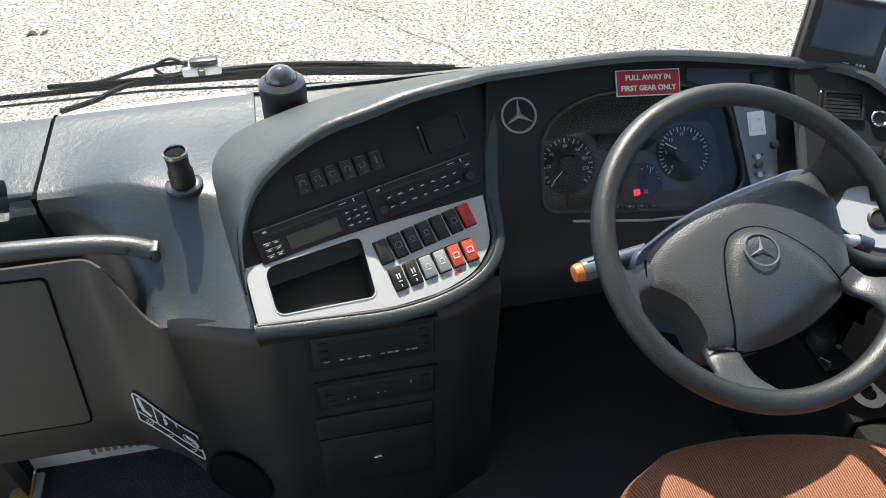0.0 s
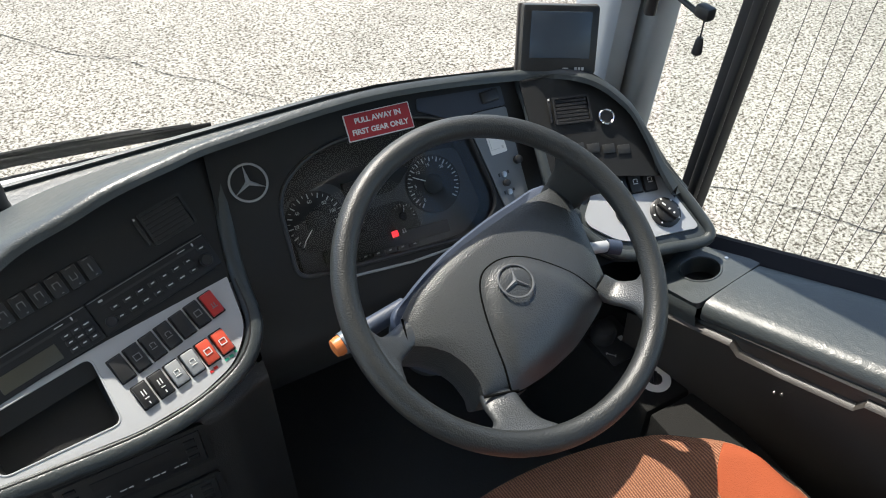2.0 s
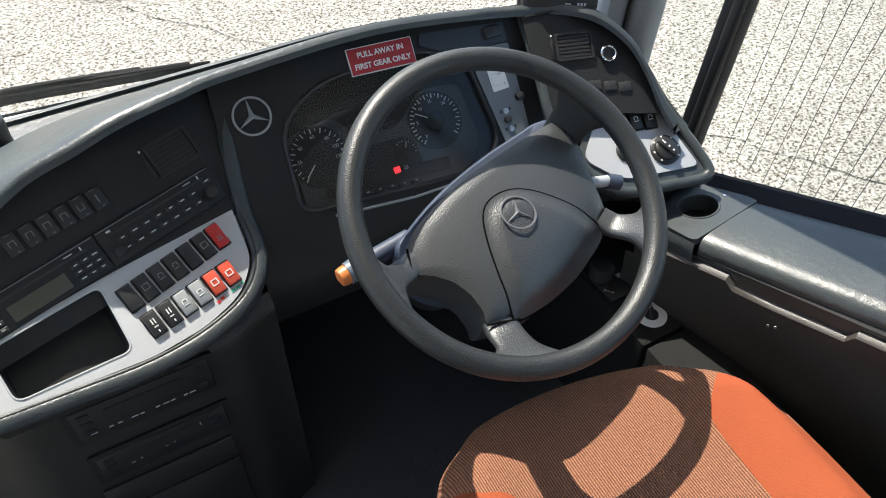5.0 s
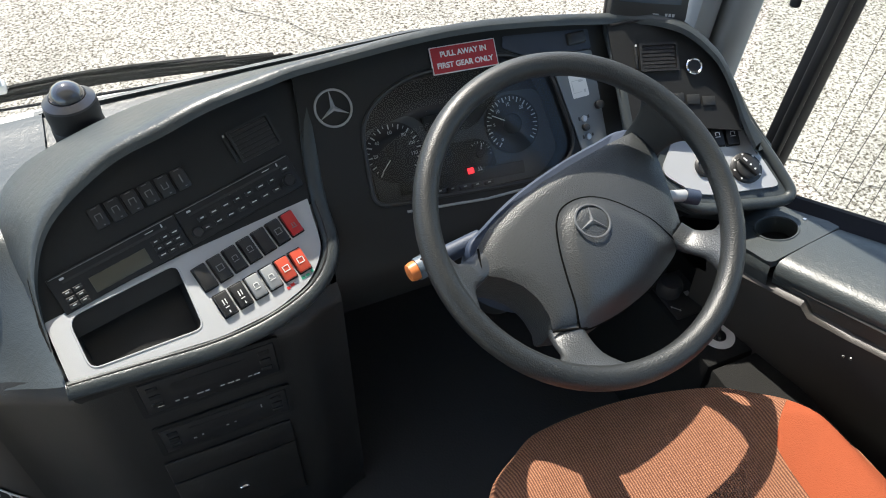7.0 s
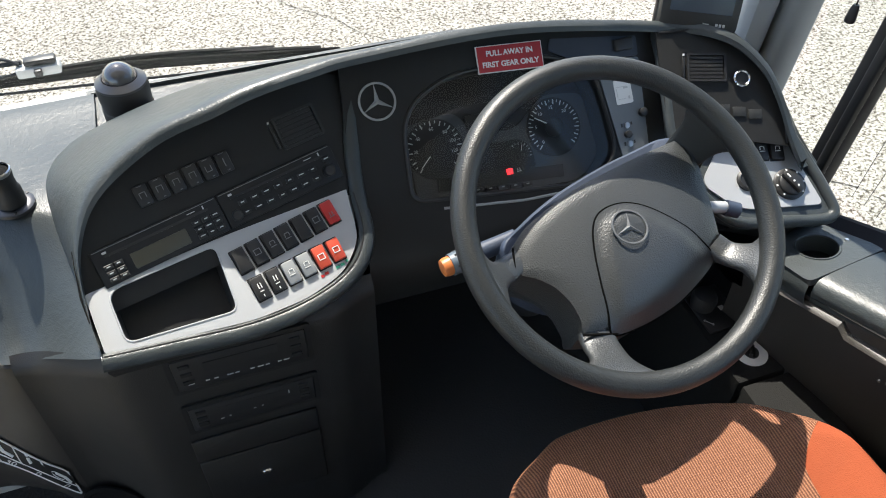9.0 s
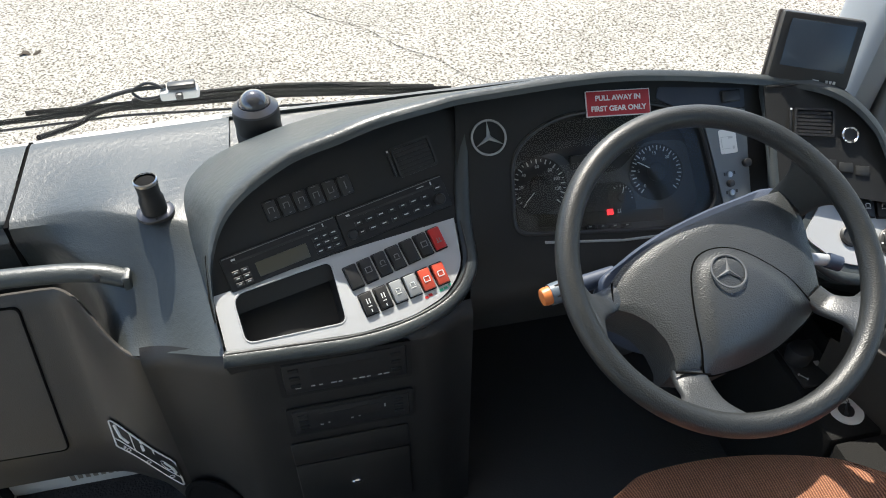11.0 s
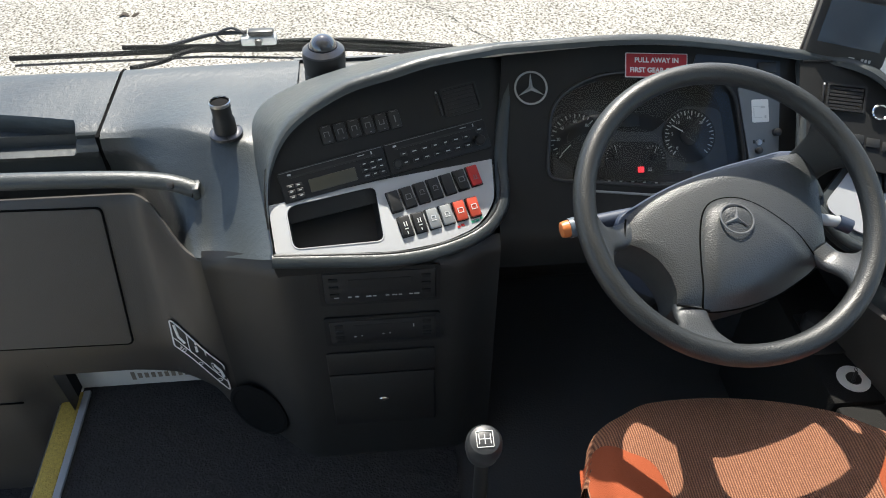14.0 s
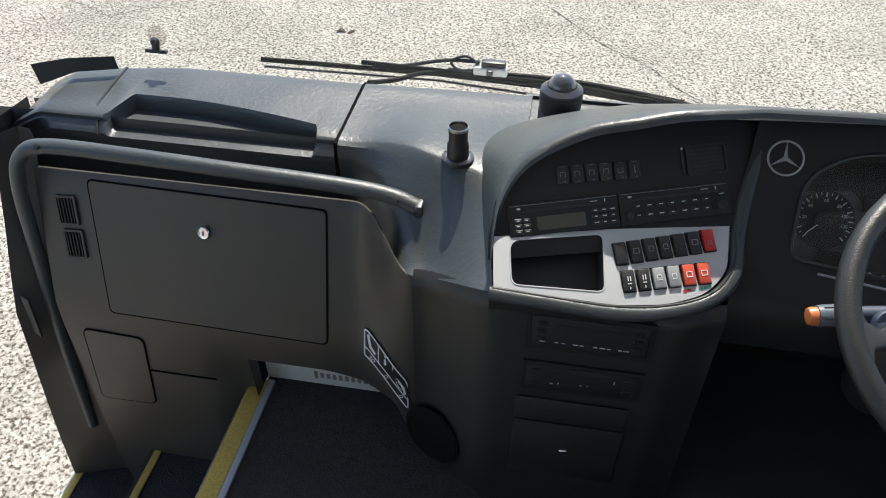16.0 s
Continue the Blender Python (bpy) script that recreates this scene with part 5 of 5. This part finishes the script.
for k in range(25):
    v = 0.008 + 1.0 * k / 24
    o = -0.058 - 0.145 * (v - 0.026)
    i = 0.095 - 0.012 * min(1.0, v / 0.4)
    rows.append([(o, v + 0.018 * 1, -0.02), (o, v + 0.018, -0.002), (o + 0.004, v + 0.018, 0.0), (o + 0.03, v + 0.014, 0.001), ((o + i) / 2, v + 0.008, 0.0015), (i - 0.03, v + 0.002, 0.0), (i - 0.014, v, -0.003), (i - 0.004, v, -0.011), (i, v, -0.022), (i - 0.002, v, -0.040)])
part("lid", loft(rows), DASH, side, "long grained lid with a rolled edge")
part("lid_end", loft([[(q[0], q[1], q[2]) for q in rows[0]], [(q[0], q[1], -0.05) for q in rows[0]]]), DASH, side)
part("front_wall", loft([[(0.087, -0.097, -0.004), (0.093, -0.05, -0.006), (0.099, 0.004, -0.006)], [(0.096, -0.10, -0.016), (0.100, -0.05, -0.018), (0.104, 0.004, -0.020)], [(0.094, -0.10, -0.045), (0.098, -0.05, -0.048), (0.102, 0.004, -0.05)]]), DASH, side)
part("ledge", loft([[(0.088, v, -0.030), (0.092, v, -0.040 - d), (0.102, v, -0.043 - d), (0.106, v, -0.047 - d), (0.105, v, -0.085)] for v, d in ((-0.11, 0), (-0.05, 0), (0.0, 0), (0.068, 0), (0.082, 0.016), (0.15, 0.018), (0.262, 0.016), (0.276, 0), (0.5, 0), (1.0, 0))]), TRIM, side, "moulded ledge with a finger recess")
part("gap_filler", loft([[(-0.06, v, -0.03), (0.095, v, -0.03)] for v in (-0.10, 0.02, 0.5, 1.0)]), BLACK, side)
for dv in (0.0, 0.012):
    part("bolt", lathe([(0.003, 0), (0.0025, 0.002)], 10, Matrix.Translation((0.109, 0.150 + dv, -0.095 + dv * 0.3)) @ pose(0, 0, 0, 0, 90, 0)), STEEL, side, "small bright bolt")
rows = []
for v in (-0.13, -0.05, 0.05, 0.2, 0.4, 0.7, 1.0):
    top = SP @ Vector((0.1035, v, -0.078))
    rows.append([top, top + Vector((0.003, 0, -0.05)), Vector((top.x + 0.012, top.y, 0.35)), Vector((top.x + 0.02, top.y, 0.12))])
part("inner_panel", loft(rows), TRIM, side, "dark inner panel of the side console")
bpy.data.objects["inner_panel"].data.transform(SP.inverted())
SILLM = material("sill_rubber", (0.014, 0.015, 0.019), 0.85, vary=0.2, spec=0.15)
part("sill_strip", loft([[(-0.050 - 0.145 * v, v - 0.02, -0.004), (-0.082 - 0.145 * v, v - 0.02, 0.010), (-0.10 - 0.145 * v, v - 0.02, 0.004), (-0.11 - 0.145 * v, v - 0.02, -0.10)] for v in (-0.12, 0.0, 0.3, 0.6, 1.0)]), SILLM, side, "black window sill seal")

# ---- right pillar, quarter light and driver's window ----
PILLARDARK = material("pillar_edge_grey", (0.30, 0.315, 0.32), 0.55, vary=0.1)
pil = thing("pillar_right", "pale grey padded windscreen pillar", "pillar", kind="structure")


def strut(a, b, c0, c1, name, mat, parent, label=""):
    """A bar from a to b with half-widths c0 (across) and c1 (depth)."""
    a, b = Vector(a), Vector(b)
    d = (b - a).normalized()
    s = Vector(c0).normalized()
    s = (s - d * s.dot(d)).normalized()
    n = d.cross(s)
    w, h = Vector(c0).length, c1
    rows = []
    for k in range(7):
        c = a + (b - a) * k / 6
        rows.append([c + s * w * (abs(math.cos(q)) ** 0.5 * (1 if math.cos(q) >= 0 else -1)) + n * h * (abs(math.sin(q)) ** 0.5 * (1 if math.sin(q) >= 0 else -1)) for q in (math.tau * j / 16 for j in range(16))])
    bm = loft(rows, closed=True)
    return part(name, bm, mat, parent, label)


strut((1.115, 0.475, 0.60), (1.115, 0.385, 2.15), (0.022, 0.085, 0), 0.03, "padding", PILLAR, pil, "pale grey vinyl padding")
strut((1.155, 0.395, 0.60), (1.155, 0.300, 2.15), (0.012, 0.046, 0), 0.03, "dark_edge", PILLARDARK, pil, "dark grey pillar edge")
part("pillar_button", lathe([(0.006, 0), (0.005, 0.004)], 14, face((1.082, 0.415, 0.945), (-1, -0.25, 0))), STEEL, pil, "small grey button")
bar = thing("window_post", "slanting black rubber-edged window post", "post", kind="structure")
strut((1.155, 0.185, 0.60), (1.155, 0.095, 2.15), (0.008, 0.026, 0), 0.018, "post", RUBBER, bar)
strut((1.130, 0.168, 0.60), (1.130, 0.078, 2.15), (0.004, 0.012, 0), 0.006, "seal", BLACK, bar, "raised black seal")
win = thing("window_2", "driver's side window with fine heating wires", "window", kind="structure")
wp = part("pane", box((1.225, -0.75, 1.35), (0.006, 1.85, 1.5)), GLASS, win, smooth=False)
wp.visible_shadow = False
for k in range(46):
    y = 0.14 - 0.033 * k
    part("heating_wire", tube([(1.218, y - 0.012 * j + 0.004 * math.sin(3 * j + k), 0.62 + 0.25 * j) for j in range(7)], 0.0007, 4), RUBBER, win)
qw = thing("window_3", "narrow clear quarter light beside the pillar", "window", kind="structure")
qp = part("pane", box((1.225, 0.27, 1.35), (0.006, 0.18, 1.5)), GLASS, qw, smooth=False)
qp.visible_shadow = False
blind = thing("blind_pull", "black blind arm with a hanging cord and toggle", "blind pull")
part("arm", tube([(1.10, 0.33, 1.045), (1.10, 0.27, 1.030), (1.10, 0.222, 1.022)], 0.005, 8), BLACK, blind)
part("bracket", box((1.10, 0.212, 1.030), (0.020, 0.030, 0.022), 0.005), BLACK, blind)
part("cord", tube([(1.10, 0.210, 1.03), (1.10, 0.209, 0.985)], 0.0014, 6), BLACK, blind)
part("toggle", lathe([(0.0045, 0.028), (0.0065, 0.022), (0.0085, 0.006), (0.0085, 0.0), (0.006, -0.002)], 16, Matrix.Translation((1.10, 0.209, 0.960))), BLACK, blind)
strut((1.10, 0.330, 0.98), (1.095, 0.300, 2.1), (0.008, 0.012, 0), 0.010, "rail", BLACK, blind, "blind guide rail")

# ---- driver's seat ----
seat = thing("driver_seat", "driver's seat cushion in brown ribbed cloth with orange bolsters", "seat", Matrix.Translation((0.640, -0.404, 0.585)) @ Matrix.Scale(0.948, 4))


def seat_front(u):
    return 0.310 - 0.060 * u * u - 0.055 * u ** 6 - 0.038 * u - 0.05 * smooth01(abs(u), 0.88, 1.0) - 0.012 * smooth01(abs(u), 0.52, 0.74)


def seat_top(u, d):
    """Height of the cushion at u across (-1..1), d metres behind its front edge."""
    c = 0.012 + 0.024 * smooth01(abs(u), 0.45, 0.80) - 0.034 * smooth01(abs(u), 0.85, 1.0)
    knots = ((0.0, -0.05), (0.004, -0.02), (0.016, c * 0.3), (0.04, c * 0.8), (0.07, c), (0.69, c - 0.03))
    for (d0, z0), (d1, z1) in zip(knots, knots[1:]):
        if d <= d1:
            return z0 + (z1 - z0) * (d - d0) / (d1 - d0)
    return knots[-1][1]


rows = []
for i in range(61):
    u = -1 + i / 30
    yf = seat_front(u)
    rows.append([(0.280 * u, yf - 0.03, -0.066), (0.280 * u, yf - 0.002, -0.058)] + [(0.280 * u, yf - d, seat_top(u, d)) for d in (0, 0.002, 0.004, 0.010, 0.016, 0.028, 0.04, 0.055, 0.07, 0.12, 0.2, 0.3, 0.4, 0.5, 0.6, 0.69)])
part("cushion", loft(rows), CLOTH, seat, "brown ribbed cloth cushion")


def bolster(inner, outer):
    """A velour panel between two edges running back along the cushion."""
    a, c = spline([(x, y, 0) for x, y in inner], 24), spline([(x, y, 0) for x, y in outer], 24)
    rows = []
    for p, q in zip(a, c):
        row = []
        for k in range(9):
            s = p.lerp(q, k / 8)
            u = max(-1.0, min(1.0, s.x / 0.280))
            lift = 0.003 if 0 < k else 0.0005
            row.append((s.x, s.y, seat_top(u, max(0.0, seat_front(u) - s.y)) + lift))
        rows.append(row)
    return part("bolster", loft(rows), VELOUR, seat, "orange velour bolster")


bolster([(0.218, 0.182), (0.194, 0.166), (0.170, 0.142), (0.157, 0.112), (0.152, 0.0), (0.150, -0.30)], [(0.221, 0.181), (0.232, 0.165), (0.250, 0.130), (0.268, 0.09), (0.279, 0.0), (0.279, -0.30)])
bolster([(-0.270, 0.214), (-0.245, 0.208), (-0.213, 0.192), (-0.170, 0.165), (-0.158, 0.05), (-0.155, -0.30)], [(-0.273, 0.212), (-0.276, 0.19), (-0.278, 0.16), (-0.279, 0.10), (-0.279, 0.0), (-0.279, -0.30)])
for s in (-1, 1):
    part("side_wall", loft([[(s * 0.279, seat_front(s) + 0.002, -0.06), (s * 0.281, 0.0, -0.02), (s * 0.281, -0.4, -0.04)], [(s * 0.272, seat_front(s) - 0.01, -0.066), (s * 0.275, 0.0, -0.060), (s * 0.275, -0.4, -0.055)]]), VELOUR, seat, "orange velour side")
part("pedestal", box((-0.01, -0.12, -0.225), (0.34, 0.40, 0.35), 0.03), BLACK, seat, "black seat pedestal")

# ---- gear lever ----
gear = thing("gear_lever", "gear lever with a worn silver-grey knob", "gear lever")
part("knob", lathe([(0.010, -0.050), (0.017, -0.044), (0.0235, -0.026), (0.0265, -0.004), (0.0255, 0.012), (0.021, 0.020), (0.012, 0.0235)], 28, Matrix.Translation((0.228, -0.214, 0.652)) @ pose(0, 0, 0, 12, 0, 0)), material("knob_grey", (0.026, 0.028, 0.030), 0.42, vary=0.1), gear, "silver-grey knob")
part("shift_map", bars([(-0.008, 0, 0.0010, 0.014), (0.0, 0, 0.0010, 0.014), (0.008, 0, 0.0010, 0.014), (0, 0, 0.016, 0.0010), (0, 0.0115, 0.022, 0.0008), (0, -0.0115, 0.022, 0.0008), (-0.0115, 0, 0.0008, 0.022), (0.0115, 0, 0.0008, 0.022)], 0.0232, 0.0242, Matrix.Translation((0.228, -0.214, 0.652)) @ pose(0, 0, 0, 12, 0, 0)), WHITE, gear, "white shift pattern")
part("shaft", tube([(0.228, -0.207, 0.622), (0.234, -0.18, 0.5), (0.245, -0.12, 0.13)], 0.010, 10, taper=1.3), BLACK, gear)
part("gaiter", lathe([(0.075, 0.0), (0.06, 0.03), (0.05, 0.06), (0.03, 0.09), (0.014, 0.11)], 24, Matrix.Translation((0.243, -0.13, 0.13))), RUBBER, gear)

# ---- boxes right of the seat ----
boxa = thing("side_box", "black plastic box beside the seat with a rotary switch", "box")
part("front_box", box((0.934, 0.096, 0.298), (0.122, 0.34, 0.35), 0.006), BOXMAT, boxa)
part("rear_box", box((0.936, -0.410, 0.296), (0.120, 0.664, 0.350), 0.006), BOXMAT, boxa)
rot = thing("rotary_switch", "white ring dial with a black turn switch", "switch", Matrix.Translation((0.930, -0.026, 0.474)))
part("dial", plate([(0.029 * math.cos(a), 0.029 * math.sin(a)) for a in (math.tau * k / 36 for k in range(36))], 0.0, 0.002, [[(0.014 * math.cos(a), 0.014 * math.sin(a)) for a in (math.tau * k / 24 for k in range(24))]]), WHITE, rot, "white printed ring")
part("turn_switch", lathe([(0.014, 0.0), (0.013, 0.004), (0.004, 0.005)], 24), BLACK, rot)
part("grip", box((0, 0, 0.006), (0.006, 0.024, 0.010), 0.002, pose(0, 0, 0, 0, 0, -40)), BLACK, rot)
part("mark", letters("0", 0.013, Matrix.Translation((0.013, 0.018, 0.0025)) @ pose(0, 0, 0, 0, 0, -20)), BLACK, rot)
lev = thing("hand_valve", "black round parking brake valve with pale symbols", "valve", Matrix.Translation((0.909, 0.081, 0.474)))
part("base", box((0.012, 0.0, 0.003), (0.075, 0.10, 0.006), 0.003), BLACK, lev)
part("knob", lathe([(0.022, 0.006), (0.024, 0.025), (0.020, 0.036), (0.012, 0.040)], 28, Matrix.Translation((-0.004, 0.012, 0))), RUBBER, lev)
part("symbol", bars([(0.026, -0.006, 0.010, 0.010), (0.040, -0.010, 0.010, 0.010)], 0.0062, 0.0068), GREYMARK, lev)
part("arrow", bars([(0.012, -0.030, 0.020, 0.0016), (0.004, -0.030, 0.0016, 0.006), (0.020, -0.030, 0.0016, 0.006)], 0.0062, 0.0068, pose(0, 0, 0, 0, 0, -50)), GREYMARK, lev)

# ---- on the dash top ----
mic = thing("microphone_stub", "short black microphone stub on a chrome flange", "microphone", Matrix.Translation((-0.172, 0.400, 0.7765)))
part("flange", lathe([(0.030, -0.002), (0.030, 0.003), (0.026, 0.0055), (0.020, 0.006)], 36), DARKSTEEL, mic, "dark steel flange")
part("barrel", lathe([(0.0205, 0.004), (0.020, 0.030), (0.0175, 0.036), (0.0175, 0.052), (0.0185, 0.058), (0.0185, 0.066), (0.0165, 0.068)], 32, cap=False), BLACK, mic)
part("ring", lathe([(0.0188, 0.062), (0.0190, 0.067), (0.0172, 0.0685), (0.0165, 0.066)], 32, cap=False), STEEL, mic, "steel top ring")
part("gauze", lathe([(0.0168, 0.064), (0.010, 0.0655), (0.001, 0.066)], 24), GRILLE, mic, "dark gauze")
for k in range(3):
    a = radians(40 + 120 * k)
    part("screw", lathe([(0.0025, 0.005), (0.002, 0.0065)], 10, Matrix.Translation((0.0255 * math.cos(a), 0.0255 * math.sin(a), 0))), BLACK, mic)
dome_cam = thing("dome_camera", "black dome camera with a clear glossy dome", "camera", Matrix.Translation((0.004, 0.612, 0.750)))
part("body", lathe([(0.043, -0.02), (0.043, 0.024), (0.0415, 0.026), (0.0435, 0.060), (0.0425, 0.068)], 40), BLACK, dome_cam)
part("collar", lathe([(0.0425, 0.066), (0.042, 0.072), (0.031, 0.080), (0.029, 0.079)], 40, cap=False), material("dark_metal_collar", (0.10, 0.10, 0.105), 0.35, metal=0.7), dome_cam, "satin metal collar")
part("dome", lathe([(0.028 * math.cos(t), 0.076 + 0.028 * math.sin(t)) for t in (math.pi / 2 * k / 10 for k in range(10))] + [(0.001, 0.104)], 32), material("smoked_dome", (0.10, 0.10, 0.105), 0.08, metal=0.55, coat=1.0), dome_cam, "smoked glossy dome")

# wipers outside the windscreen
wip = thing("windscreen_wiper", "long black windscreen wiper parked along the glass", "wiper")
part("blade", tube([(-0.765, 0.938, 0.654), (-0.3, 0.943, 0.654), (0.05, 0.938, 0.644), (0.42, 0.908, 0.622)], 0.0048, 8, flat=1.5), WIPER, wip)
part("rubber_edge", tube([(-0.755, 0.928, 0.640), (-0.3, 0.933, 0.641), (0.4, 0.903, 0.612)], 0.003, 6), RUBBER, wip)
part("arm", tube(spline([(0.3, 0.938, 0.638), (0, 0.953, 0.662), (-0.3, 0.943, 0.660), (-0.4, 0.888, 0.657), (-0.45, 0.818, 0.682)], 24), 0.0062, 8), WIPER, wip)
wip2 = thing("windscreen_wiper", "second black wiper crossing behind the first", "wiper")
part("blade", tube([(-0.5, 0.943, 0.668), (0, 0.943, 0.656), (0.44, 0.908, 0.626)], 0.0042, 8, flat=1.6), WIPER, wip2)
part("arm", tube([(-0.28, 0.953, 0.662), (0.1, 0.953, 0.650), (0.4, 0.918, 0.630)], 0.007, 8), WIPER, wip2)
rows = []
for i in range(21):
    x = -1.15 + 0.115 * i
    cut, drop = 1 - 0.75 * smooth01(x, 0.15, 0.45), 0.14 * smooth01(x, 0.15, 0.45)
    bow = 0.12 * (x / 1.15) ** 2
    rows.append([(x, 0.705 - bow, 0.676 - drop), (x, 0.705 + 0.10 * cut - bow, 0.652 - drop), (x, 0.705 + 0.28 * cut - bow, 0.584 - drop), (x, 0.705 + 0.295 * cut - bow, 0.566 - drop), (x, 0.705 + 0.295 * cut - bow, 0.30)])
scuttle = part("scuttle", loft(rows), BODY)
tagged(scuttle, "white painted bodywork below the windscreen", "bodywork", kind="structure")
holder = thing("washer_unit", "clear plastic washer block with a looped black hose on the wiper", "washer")
part("case", box((-0.172, 0.938, 0.679), (0.085, 0.03, 0.022), 0.006), material("clear_case", (0.55, 0.56, 0.55), 0.25, vary=0.3), holder, "clear plastic case")
part("clip", box((-0.165, 0.938, 0.698), (0.060, 0.022, 0.012), 0.003), BLACK, holder)
part("button", box((-0.172, 0.918, 0.682), (0.016, 0.012, 0.014), 0.003), BLACK, holder)
part("hose", tube(spline([(-0.205, 0.938, 0.694), (-0.235, 0.948, 0.706), (-0.272, 0.948, 0.689), (-0.25, 0.938, 0.672), (-0.21, 0.938, 0.677)], 24), 0.0035, 8), BLACK, holder)
part("hose", tube(spline([(-0.20, 0.943, 0.696), (-0.28, 0.953, 0.689), (-0.36, 0.953, 0.671), (-0.42, 0.948, 0.660)], 20), 0.005, 8), BLACK, holder)
hook = thing("suction_hook", "clear suction cup with a black hook on the glass", "suction hook", face((-0.874, 0.661, 0.823), (0, -0.97, 0.2)))
part("cup", lathe([(0.022, 0.0), (0.020, 0.003), (0.008, 0.008), (0.006, 0.012)], 28, Matrix.Translation((0, 0.012, 0))), clear_glass("clear_cup", (0.86, 0.84, 0.82), 0.06), hook, "clear suction cup")
part("stem", lathe([(0.008, 0.006), (0.011, 0.014), (0.007, 0.020)], 16, Matrix.Translation((0, 0.002, 0))), BLACK, hook)
part("neck", box((0.0, -0.010, 0.012), (0.016, 0.018, 0.010), 0.003), BLACK, hook)
part("bar", box((0.0, -0.018, 0.012), (0.050, 0.008, 0.010), 0.002), BLACK, hook)
flag = thing("black_tag", "black folded tag standing behind the lid", "tag", Matrix.Translation((-1.03, 0.598, 0.762)))
part("sheet", loft([[(-0.085, -0.04, -0.012), (-0.100, -0.03, 0.030)], [(-0.02, 0.0, 0.004), (-0.03, 0.0, 0.036)], [(0.066, 0.03, 0.004), (0.062, 0.03, 0.034)]]), BLACK, flag)
